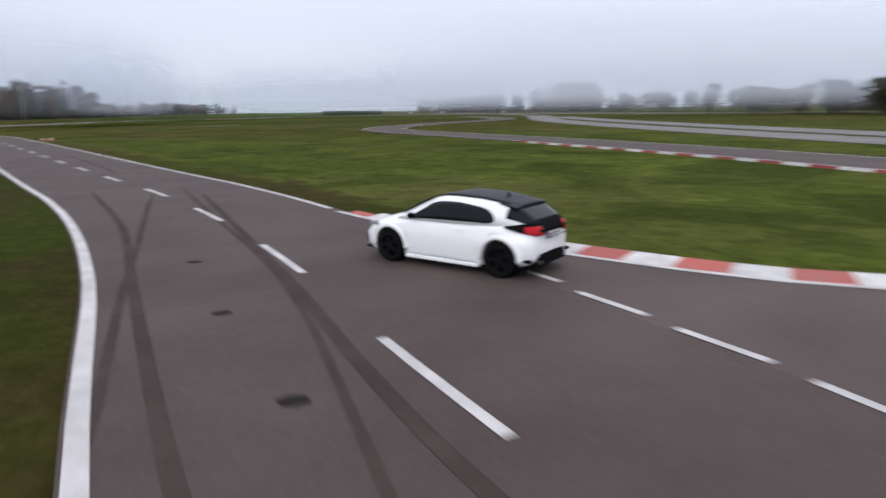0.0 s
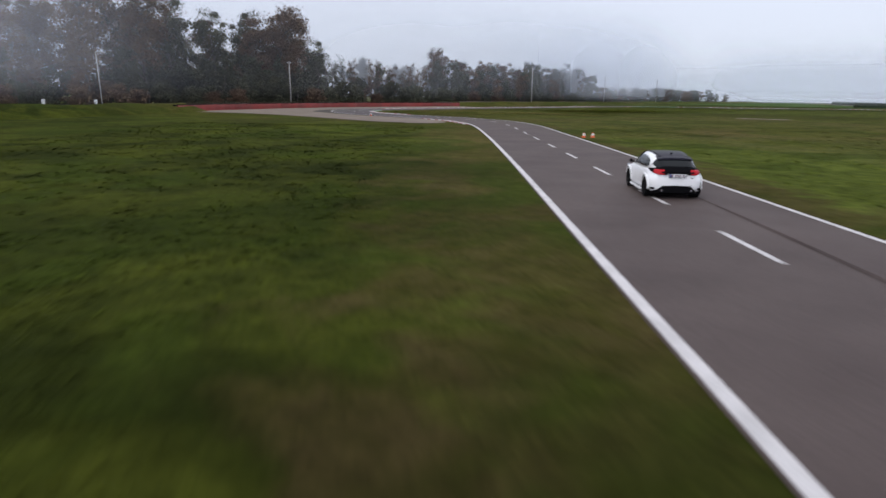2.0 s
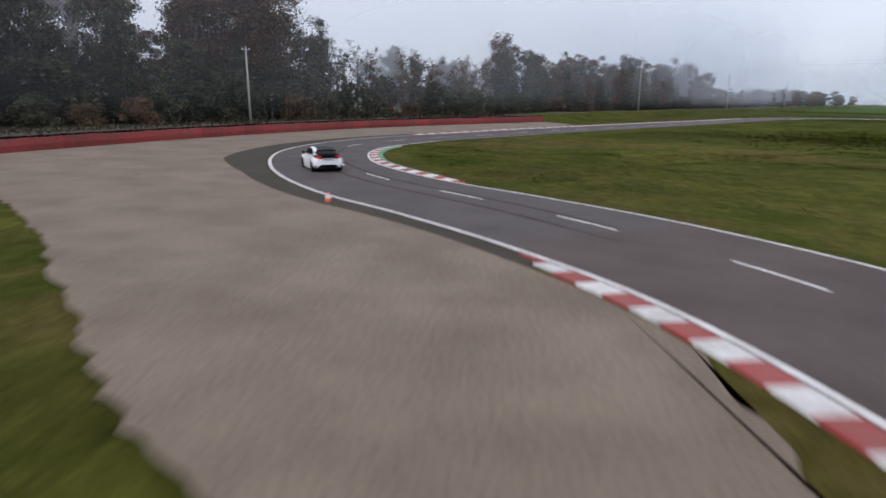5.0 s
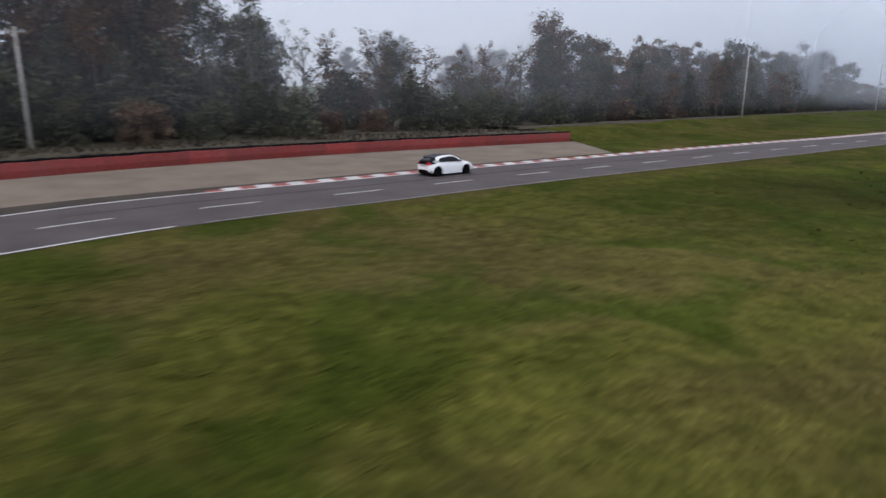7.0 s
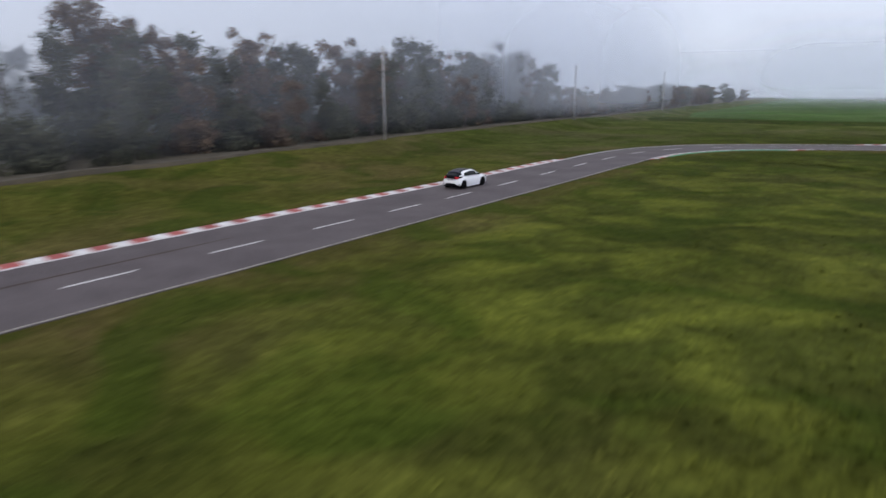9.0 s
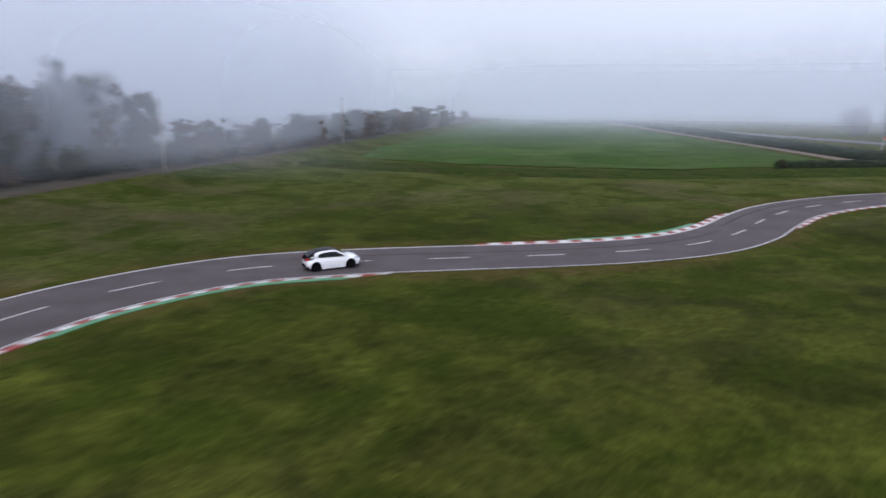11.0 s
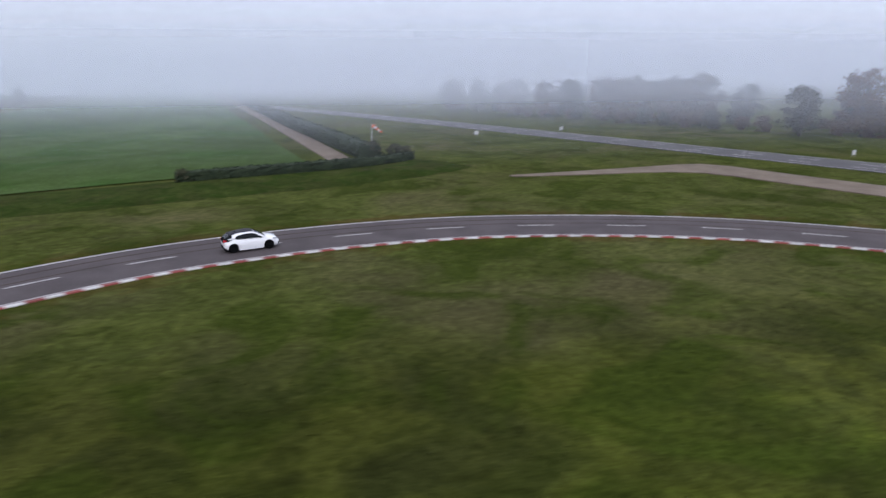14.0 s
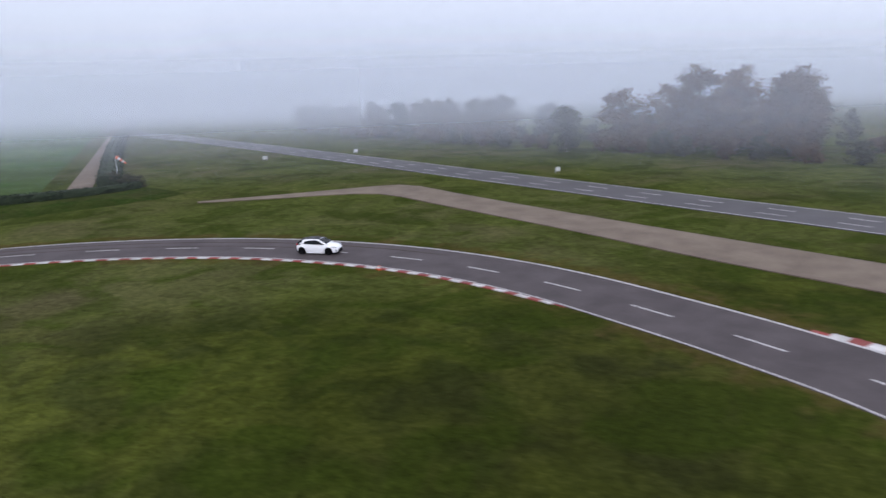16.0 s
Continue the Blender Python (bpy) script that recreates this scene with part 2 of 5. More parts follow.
KERB_GREEN = material("kerb_green", (0.065, 0.24, 0.115), 0.7, second=(0.10, 0.27, 0.15), scale=2.0, fine=(0.8, 1.1), fine_scale=25, random_amount=0.2)
GRAVEL = material("gravel", (0.140, 0.105, 0.077), 0.95, second=(0.195, 0.152, 0.113), scale=0.35, fine=(0.75, 1.15), fine_scale=9.0, bump=0.6, bump_scale=14)
BARE = material("bare_earth", (0.021, 0.015, 0.009), 0.95, second=(0.036, 0.026, 0.015), scale=0.6, fine=(0.75, 1.2), fine_scale=9.0)
LITTER = material("leaf_litter", (0.034, 0.027, 0.014), 0.95, second=(0.058, 0.044, 0.023), scale=0.5, fine=(0.6, 1.3), fine_scale=7.0, bump=0.8, bump_scale=5)
BARRIER_RED = material("red_barrier", (0.33, 0.034, 0.028), 0.6, second=(0.25, 0.042, 0.036), scale=0.4, fine=(0.7, 1.1), fine_scale=5, random_amount=0.3)
TYRE = material("tyre_rubber", (0.007, 0.007, 0.008), 0.9, fine=(0.8, 1.2), spec=0.06)
CONCRETE = material("pole_concrete", (0.36, 0.34, 0.31), 0.9, second=(0.28, 0.26, 0.24), scale=1.0, fine=(0.85, 1.1), fine_scale=20)
BARK = material("bark", (0.095, 0.082, 0.07), 0.95, second=(0.11, 0.095, 0.08), scale=3.0, fine=(0.7, 1.2), fine_scale=12)
LEAF_GREEN = material("dull_green_leaves", (0.060, 0.066, 0.040), 0.8, second=(0.092, 0.088, 0.052), scale=0.5, random_amount=0.3, spec=0.2)
LEAF_BROWN = material("autumn_leaves", (0.112, 0.067, 0.042), 0.8, second=(0.150, 0.100, 0.060), scale=0.5, random_amount=0.35, spec=0.2)
HEDGE = material("dark_hedge", (0.022, 0.034, 0.018), 0.9, second=(0.034, 0.048, 0.024), scale=1.5, fine=(0.6, 1.3), fine_scale=8, bump=1.0, bump_scale=6, spec=0.2)
CAR_WHITE = material("white_car_paint", (0.90, 0.90, 0.91), 0.25, coat=0.5)
CAR_BLACK = material("dark_carbon_roof", (0.010, 0.009, 0.017), 0.5, spec=0.2)
BLACK_TRIM = material("black_plastic", (0.004, 0.004, 0.005), 0.7, spec=0.05)
GLASS = material("tinted_glass", (0.006, 0.008, 0.009), 0.08, spec=0.16)
RIM = material("black_rim", (0.008, 0.008, 0.009), 0.5, spec=0.1)
RED_LIGHT = material("tail_light_red", (0.42, 0.004, 0.012), 0.4, spec=0.2)
CLEAR_LIGHT = material("headlight_glass", (0.35, 0.37, 0.40), 0.1, coat=0.8)
CHROME = material("chrome", (0.35, 0.35, 0.37), 0.25, metal=1.0)
PLATE = material("plate_white", (0.6, 0.6, 0.62), 0.4)
PLATE_BAR = material("plate_red_bars", (0.10, 0.02, 0.03), 0.5)
PLATE_BLUE = material("plate_blue", (0.03, 0.06, 0.28), 0.4)
ORANGE = material("orange_plastic", (0.75, 0.13, 0.04), 0.5)
BOARD_WHITE = material("white_board", (0.72, 0.72, 0.72), 0.6, fine=(0.85, 1.0), fine_scale=5)


# ---- building tools ----
def solid(name, verts, faces, mat, parent=None, label="", smooth=False):
    me = bpy.data.meshes.new(name)
    me.from_pydata([tuple(v) for v in verts], [], faces)
    if smooth:
        me.polygons.foreach_set("use_smooth", [True] * len(me.polygons))
    me.update()
    me.materials.append(mat)
    ob = new(name, me)
    if parent:
        ob.parent = parent
    if label:
        tagged(ob, label)
    return ob


def part(name, bm, mat, parent=None, label="", smooth=False):
    """Links a bmesh as one mesh object under a thing or a part."""
    me = bpy.data.meshes.new(name)
    bm.normal_update()
    bm.to_mesh(me)
    bm.free()
    if smooth:
        me.polygons.foreach_set("use_smooth", [True] * len(me.polygons))
    me.materials.append(mat)
    ob = new(name, me)
    if parent:
        ob.parent = parent
    if label:
        tagged(ob, label)
    return ob


def empty(name, m=None):
    ob = new(name)
    if m is not None:
        ob.matrix_world = m
    return ob


def box(bm, cx, cy, cz, sx, sy, sz, bevel=0.0):
    made = bmesh.ops.create_cube(bm, size=1.0, matrix=Matrix.Translation((cx, cy, cz)) @ Matrix.Diagonal((sx, sy, sz, 1)))
    if bevel:
        edges = list({e for v in made["verts"] for e in v.link_edges})
        bmesh.ops.bevel(bm, geom=edges, offset=bevel, segments=2, affect="EDGES")


def curve_through(points, step=1.5):
    """A smooth line through the points (Catmull-Rom), cut into even steps."""
    p = [np.array(q, float) for q in points]
    p = [2 * p[0] - p[1]] + p + [2 * p[-1] - p[-2]]
    fine = []
    for i in range(1, len(p) - 2):
        for u in np.linspace(0, 1, 24, endpoint=False):
            a, b, c, d = p[i - 1], p[i], p[i + 1], p[i + 2]
            fine.append(0.5 * (2 * b + (c - a) * u + (2 * a - 5 * b + 4 * c - d) * u * u + (3 * b - a - 3 * c + d) * u ** 3))
    fine.append(p[-2])
    fine = np.array(fine)
    s = np.r_[0, np.cumsum(np.linalg.norm(np.diff(fine, axis=0), axis=1))]
    n = max(2, int(round(s[-1] / step)) + 1)
    t = np.linspace(0, s[-1], n)
    return np.stack([np.interp(t, s, fine[:, k]) for k in range(fine.shape[1])], 1)


def normals_of(line):
    d = np.gradient(line[:, :2], axis=0)
    d /= np.linalg.norm(d, axis=1)[:, None]
    return np.stack([-d[:, 1], d[:, 0]], 1)


def strip(name, left, right, z, mat, thick=0.0, parent=None, label=""):
    """A band between two lines of equal count; with a thickness it gets sides that reach down."""
    n = len(left)
    verts = [(*p, z) for p in left] + [(*p, z) for p in right]
    faces = [(i, n + i, n + i + 1, i + 1) for i in range(n - 1)]
    if thick:
        verts += [(*p, z - thick) for p in left] + [(*p, z - thick) for p in right]
        faces += [(i, i + 1, 2 * n + i + 1, 2 * n + i) for i in range(n - 1)]
        faces += [(n + i + 1, n + i, 3 * n + i, 3 * n + i + 1) for i in range(n - 1)]
        faces += [(0, 2 * n, 3 * n, n), (n - 1, 2 * n - 1, 4 * n - 1, 3 * n - 1)]
    return solid(name, verts, faces, mat, parent, label)


def near(line, x, y):
    """The index of the line's point nearest to a place."""
    return int(np.argmin((line[:, 0] - x) ** 2 + (line[:, 1] - y) ** 2))


def part_of(line, a, b):
    i, j = near(line, *a), near(line, *b)
    return line[min(i, j):max(i, j) + 1]


# ---- the ground ----
def ground_height(x, y):
    return -0.06 + 0.035 * noise.noise((x * 0.09, y * 0.09, 0.0))


def ground_sheet():
    """One sheet to the horizon, gently uneven near the track."""
    xs = np.r_[-3000, -1500, -700, -400, np.arange(-260, 201, 2.5), 350, 700, 1500, 3000]
    ys = np.r_[-3000, -1500, -600, -250, np.arange(-100, 481, 2.5), 650, 1000, 1800, 3000]
    verts = []
    for y in ys:
        for x in xs:
            verts.append((x, y, ground_height(x, y)))
    nx = len(xs)
    faces = [(j * nx + i, j * nx + i + 1, (j + 1) * nx + i + 1, (j + 1) * nx + i) for j in range(len(ys) - 1) for i in range(nx - 1)]
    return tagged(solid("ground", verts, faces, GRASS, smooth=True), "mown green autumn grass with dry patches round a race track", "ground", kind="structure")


ground_sheet()

# ---- the track ----
CENTRE = [(14, -53), (8.5, -41.5), (5.2, -33.5), (2.1, -26.3), (-0.5, -19.8), (-3.5, -13.6), (-6.9, -7.7), (-10.7, -1.9), (-18.3, 9.9), (-26.1, 22.1),
          (-33.8, 34.0), (-41.5, 45.8), (-45.7, 52.3), (-49.9, 58.4), (-54.6, 64.0), (-60.0, 68.5), (-66.2, 71.6), (-73.0, 74.0), (-79.5, 75.8),
          (-85.6, 78.5), (-91.2, 82.2), (-95.6, 86.4), (-98.7, 91.6), (-100.2, 98.6), (-100.2, 105.5), (-99.5, 112.6), (-98.6, 126.3), (-97.2, 140.0),
          (-96.0, 153.4), (-94.7, 166.5), (-93.4, 178.7), (-92.6, 190), (-91.8, 203), (-90.2, 214.8), (-87.4, 221.4), (-82.7, 226.8), (-76.1, 230.2),
          (-69.5, 232.6), (-62.5, 235.0), (-55.9, 237.9), (-50.3, 241.8), (-46.1, 247.1), (-42.9, 253.1), (-39.3, 259.0), (-34.7, 264.1), (-29.2, 268.5),
          (-23.2, 272.2), (-16.3, 274.9), (-9.5, 276.6), (-2.0, 277.4), (5.3, 276.9), (12.5, 275.4), (19.5, 273.0), (26.0, 269.5), (31.9, 265.2),
          (37.1, 259.9), (41.3, 254.0), (44.6, 247.6), (47.5, 241.2), (50.3, 233), (52.2, 219), (52, 196), (48, 165), (42, 135), (37, 105), (36, 70), (37, 40), (40, 5), (48, -45)]
TRACK = curve_through(CENTRE, 1.5)
SIDE = normals_of(TRACK)
WIDE_L = [(0, 3.62), (105, 3.62), (116, 3.72), (130, 4.1), (143, 4.6), (161, 5.1), (174, 4.5), (190, 3.85), (200, 4.5), (218, 4.85), (241, 5.05), (266, 4.7), (285, 4.1), (302, 3.5), (324, 3.9), (346, 4.1), (370, 3.7), (430, 3.9), (480, 3.8), (800, 3.7)]
WIDE_R = [(0, 3.45), (117, 3.45), (137, 3.35), (150, 3.2), (160, 2.6), (175, 2.4), (185, 3.1), (194, 3.7), (216, 3.35), (240, 3.4), (256, 3.7), (279, 3.5), (303, 4.2), (325, 3.8), (346, 3.5), (429, 3.25), (480, 3.3), (800, 3.4)]
ALONG = np.r_[0, np.cumsum(np.linalg.norm(np.diff(TRACK, axis=0), axis=1))]
HALF_L = np.interp(ALONG, *zip(*WIDE_L))[:, None]
HALF_R = np.interp(ALONG, *zip(*WIDE_R))[:, None]
EDGE_L, EDGE_R = TRACK + SIDE * HALF_L, TRACK - SIDE * HALF_R
RAGGED = np.array([noise.noise((k * 0.31, 7.0, 0.0)) for k in range(len(TRACK))])[:, None]
RAGGED_R = np.array([noise.noise((k * 0.37, 17.0, 0.0)) for k in range(len(TRACK))])[:, None]
VERGE_L = np.interp(ALONG, [0, 40, 60, 110, 135, 160, 800], [1.2, 2.5, 5.2, 5.6, 3.2, 2.0, 1.6])[:, None]
VERGE_R = np.interp(ALONG, [0, 60, 140, 190, 300, 480, 800], [0.8, 2.4, 2.2, 1.6, 2.0, 1.4, 1.4])[:, None]
verge_rows = [(TRACK + SIDE * (HALF_L + VERGE_L + 2.2 + 0.9 * RAGGED), -0.08, 0.0), (TRACK + SIDE * (HALF_L + 0.35 + VERGE_L * 0.7), -0.01, 0.62), (TRACK + SIDE * (HALF_L + 0.3), 0.002, 1.2),
              (TRACK - SIDE * (HALF_R + 0.3), 0.002, 1.2), (TRACK - SIDE * (HALF_R + 0.35 + VERGE_R * 0.7), -0.01, 0.62), (TRACK - SIDE * (HALF_R + VERGE_R + 2.0 + 0.8 * RAGGED_R), -0.11, 0.0)]
n_v = len(TRACK)
verge = tagged(solid("verge", [(*p, z) for line, z, _ in verge_rows for p in line],
                     [(r * n_v + k, (r + 1) * n_v + k, (r + 1) * n_v + k + 1, r * n_v + k + 1) for r in range(5) for k in range(n_v - 1)], VERGE, smooth=True),
               "dry brownish grass verge along the track edge", "verge", kind="structure")
verge.data.attributes.new("inner", "FLOAT", "POINT").data.foreach_set("value", [a for line, _, a in verge_rows for p in line])
k_end = near(TRACK, 49, 172)
k_bend = near(TRACK, -66.2, 71.6)
tagged(strip("track", EDGE_L[:k_bend + 1], EDGE_R[:k_bend + 1], 0.02, ASPHALT, 0.15), "worn dark grey asphalt race track with tyre marks", "road", kind="structure")
tagged(strip("track", EDGE_L[k_bend:k_end + 1], EDGE_R[k_bend:k_end + 1], 0.02, ASPHALT_COOL, 0.15), "worn grey asphalt race track with faint tyre marks", "road", kind="structure")
tagged(strip("pale_track", EDGE_L[k_end:], EDGE_R[k_end:], 0.02, CONCRETE_ROAD, 0.15), "pale grey concrete stretch of the track across the grass", "road", kind="structure")
SERVICE = curve_through([(58, -60), (50, -8), (47.5, 24), (46.5, 58), (47, 100), (51, 150)], 4)
tagged(strip("service_road", SERVICE + normals_of(SERVICE) * 3.3, SERVICE - normals_of(SERVICE) * 3.3, 0.022, CONCRETE_ROAD, 0.1), "long pale grey concrete service road across the grass", "road", kind="structure")

# the wide junction beside the start
JOIN_R = curve_through([(-2.2, -9.9), (-0.1, -13.0), (1.5, -15.5), (3.4, -18.2), (5.1, -20.05), (7.6, -22.35), (9.6, -23.5), (14, -25.6), (22, -29.4), (34, -35.6)], 1.5)
JOIN_L = curve_through([(-4, -12.5), (-2, -16.5), (0, -21), (2, -26), (4.6, -30.5), (8, -36), (12, -41), (18, -45), (30, -52)], 1.5)
JOIN_R = curve_through(JOIN_R, np.sum(np.linalg.norm(np.diff(JOIN_R, axis=0), axis=1)) / 30)[:30]
JOIN_L = curve_through(JOIN_L, np.sum(np.linalg.norm(np.diff(JOIN_L, axis=0), axis=1)) / 30)[:30]
# the junction's asphalt is paler than the track beside it
tagged(strip("track_junction", JOIN_L, JOIN_R, 0.014, ASPHALT_PALE, 0.15), "wide dark grey asphalt junction where two tracks merge", "road", kind="structure")


def painted_line(name, line, width, mat, label, z=0.028):
    s = normals_of(line)
    return tagged(strip(name, line + s * width / 2, line - s * width / 2, z, mat), label, "road marking", kind="structure")


painted_line("edge_line", (EDGE_L - SIDE * 0.15)[:k_end], 0.21, PAINT, "solid white painted line along the track edge")
right_line = EDGE_R + SIDE * 0.15
painted_line("edge_line", part_of(right_line, (0.0, -12.8), (-96.6, 101)), 0.17, PAINT, "solid white painted line along the track edge")
painted_line("edge_line", part_of(right_line, (-96.6, 103), (-87, 207)), 0.10, PAINT_OLD, "faded thin line along the overgrown track edge")
painted_line("edge_line", part_of(right_line, (-87, 208.5), (46, 172)), 0.12, PAINT, "solid white painted line along the track edge")
painted_line("edge_line", JOIN_R[3:] + normals_of(JOIN_R)[3:] * -0.12, 0.17, PAINT, "solid white painted line beside the kerb")


# distances along the track of the middles of the centre dashes
DASH_AT = [15.3, 22.3, 29.3, 36.3, 43.2, 49.9, 56.9, 64.0, 71.0, 78.0, 85.4, 92.5, 99.6, 106.9, 113.7, 121.4, 128.8, 136.5, 144.0, 151.6, 159.2, 166.8, 174.4, 182.0, 189.6,
           196.8, 203.7, 210.9, 217.7, 224.9, 231.5, 238.4, 245.2, 251.8, 258.5, 265.0, 271.3, 277.4, 284.6, 292.0, 299.4, 306.8, 314.0, 320.7, 328.2, 335.2, 342.4, 349.8, 356.9,
           363.8, 370.6, 377.4, 384.3, 391.3, 398.3, 405.3, 412.7, 419.8, 427.2, 434.6, 442.0, 449.4, 456.7, 464.1, 471.5, 478.7, 486.0, 493.0] + list(np.arange(500.2, 590, 7.2))


def dashes():
    """Broken centre line: dashes three metres long, seven metres apart."""
    holder = tagged(empty("centre_line"), "broken white centre line of short painted dashes", "road marking", kind="structure")
    for s in DASH_AT:
        ss = np.linspace(s - 1.5, s + 1.5, 4)
        line = np.stack([np.interp(ss, ALONG, TRACK[:, k]) for k in (0, 1)], 1)
        n = normals_of(line)
        strip("dash", line + n * 0.075, line - n * 0.075, 0.029, PAINT, parent=holder)
    for a, b in (((1.83, -17.19), (2.70, -18.53)), ((2.84, -19.17), (3.5, -20.4)), ((3.8, -21.0), (4.52, -22.42)), ((4.65, -23.1), (5.24, -24.38)), ((5.42, -25.0), (5.98, -26.25)), ((6.12, -26.85), (6.58, -28.2))):
        line = np.array([a, b])
        n = normals_of(line)
        strip("dash", line + n * 0.07, line - n * 0.07, 0.029, PAINT, parent=holder)


def kerb(name, line, width, label, side, green=False, red_first=True, block=1.0, rise=0.05, green_span=(0.15, 0.85), red=None, g=0.34):
    """A kerb of painted blocks outside an edge line; side +1 lies to the line's left."""
    holder = tagged(empty(name), label, "kerb", group="track kerbs", kind="structure")
    fine = curve_through(line, block)
    n = normals_of(fine) * side
    count = len(fine) - 1
    for i in range(count):
        w = width * min(1.0, 0.35 + 0.4 * min(i, count - 1 - i))
        a, b, na, nb = fine[i], fine[i + 1], n[i], n[i + 1]
        pts = [(*a, 0.022), (*b, 0.022), (*(b + nb * w), 0.022 + rise), (*(a + na * w), 0.022 + rise),
               (*a, -0.1), (*b, -0.1), (*(b + nb * (w + 0.05)), -0.1), (*(a + na * (w + 0.05)), -0.1)]
        faces = [(0, 1, 2, 3), (0, 4, 5, 1), (1, 5, 6, 2), (2, 6, 7, 3), (3, 7, 4, 0)]
        solid("kerb_block", pts, faces, (red or KERB_RED_OLD) if (i % 2 == 0) == red_first else KERB_WHITE, holder)
        if green and green_span[0] * count <= i <= green_span[1] * count:
            pts = [(*(a + na * w), 0.02 + rise), (*(b + nb * w), 0.02 + rise), (*(b + nb * (w + g)), 0.03), (*(a + na * (w + g)), 0.03),
                   (*(a + na * w), -0.1), (*(b + nb * w), -0.1), (*(b + nb * (w + g)), -0.1), (*(a + na * (w + g)), -0.1)]
            solid("kerb_green_strip", pts, faces, KERB_GREEN, holder)


# ---- gravel and other surfaces ----
def sheet_from(name, outline, z, mat, label, category):
    """A flat sheet inside a smooth outline."""
    bm = bmesh.new()
    vs = [bm.verts.new((x, y, z)) for x, y in outline]
    f = bm.faces.new(vs)
    if f.normal.z < 0:
        f.normal_flip()
    bmesh.ops.triangulate(bm, faces=bm.faces[:])
    bmesh.ops.recalc_face_normals(bm, faces=bm.faces[:])
    ob = part(name, bm, mat)
    return tagged(ob, label, category, kind="structure")


BARRIER_LINE = curve_through([(-105.3, 57.5), (-109.5, 66), (-113.2, 77), (-116, 89), (-118, 101), (-118.6, 112), (-118, 124), (-116.6, 136), (-114.2, 151.5)], 1.5)
GAP_AT = [(0, 0.7), (ALONG[near(TRACK, -70, 73)], 0.8), (ALONG[near(TRACK, -85.6, 78.5)], 1.6), (ALONG[near(TRACK, -92, 83)], 3.0), (ALONG[near(TRACK, -98.7, 91.6)], 2.4), (ALONG[near(TRACK, -100.2, 105)], 1.75), (800, 1.5)]
inner_off = TRACK + SIDE * (HALF_L + np.interp(ALONG, *zip(*GAP_AT))[:, None])


def even(line, n):
    """The line again, in n even points."""
    s = np.r_[0, np.cumsum(np.linalg.norm(np.diff(line, axis=0), axis=1))]
    t = np.linspace(0, s[-1], n)
    return np.stack([np.interp(t, s, line[:, k]) for k in (0, 1)], 1)


lobe = curve_through([(-59.8, 61.0), (-57.6, 58.0), (-58.6, 55.4), (-62.2, 54.5), (-66, 54.9), (-72.2, 56.7), (-80.4, 59.3), (-88.1, 60.9), (-97, 61.5), (-105.0, 58.6)], 1.0)
track_side = part_of(inner_off, (-60.6, 62.9), (-103.0, 88.0))
track_side_b = part_of(inner_off, (-103.0, 88.0), (-102.6, 143.5))
lobe_edge = even(lobe, 130)
lobe_edge = lobe_edge + normals_of(lobe_edge) * np.array([0.45 * noise.noise((k * 0.23, 3.0, 0.0)) + 0.35 * noise.noise((k * 0.71, 9.0, 0.0)) for k in range(130)])[:, None]
tagged(strip("gravel_trap", lobe_edge, even(track_side, 130), 0.012, GRAVEL), "pale grey gravel run-off area outside the bend", "gravel", kind="structure")
tagged(strip("gravel_trap", even(BARRIER_LINE + np.array((0.4, 0.3)), 50), even(track_side_b, 50), 0.0125, GRAVEL), "pale grey gravel run-off area before the red barrier", "gravel", kind="structure")
apron = TRACK + SIDE * (HALF_L + 0.1)
i0, i1 = near(TRACK, -64, 70.5), near(TRACK, -97.6, 136)
tagged(strip("bare_strip", inner_off[i0:i1], apron[i0:i1], 0.015, BARE, 0.1), "dark bare earth strip between track and gravel", "earth", kind="structure")

LANE = curve_through([(-8.4, 318), (-13.0, 342), (-19.9, 378), (-29.2, 425), (-46, 510), (-78, 670)], 6)
tagged(strip("gravel_lane", LANE + normals_of(LANE) * 1.7, LANE - normals_of(LANE) * 1.7, 0.03, GRAVEL, 0.1), "narrow pale gravel lane between hedge and field", "lane", kind="structure")
STRIP_A = curve_through([(10.5, 302.3), (21.3, 303.9), (31, 305.6), (38.8, 305.8), (44.5, 294.5), (51.9, 279.5), (60.5, 263), (69, 247.5), (90, 208), (120, 152)], 4)
STRIP_B = curve_through([(10.7, 301.2), (21.3, 300.9), (29, 300.9), (34.8, 298.6), (41.0, 286.5), (48.6, 271.4), (55.4, 256.7), (62.5, 243.5), (83, 204), (113, 148)], 4)
n_s = min(len(STRIP_A), len(STRIP_B))
tagged(strip("gravel_access_road", STRIP_A[np.linspace(0, len(STRIP_A) - 1, n_s).astype(int)], STRIP_B[np.linspace(0, len(STRIP_B) - 1, n_s).astype(int)], 0.02, GRAVEL, 0.1),
       "pale grey gravel access road bending beside the track", "road", kind="structure")
STRAIGHT = curve_through([(-60, 515), (-30, 459), (9.5, 390), (32.5, 347.5), (48.5, 317), (59.5, 296.5), (70.5, 275.5), (77.5, 262.5), (100, 220), (140, 144), (190, 50)], 6)
s_n = normals_of(STRAIGHT)
tagged(strip("airfield_straight", STRAIGHT + s_n * 4.2, STRAIGHT - s_n * 4.2, 0.02, ASPHALT_OLD, 0.1), "long straight pale grey asphalt track", "road", kind="structure")
for off in (4.0, -4.0):
    painted_line("edge_line", STRAIGHT + s_n * off, 0.16, PAINT, "solid white painted edge line of the straight")
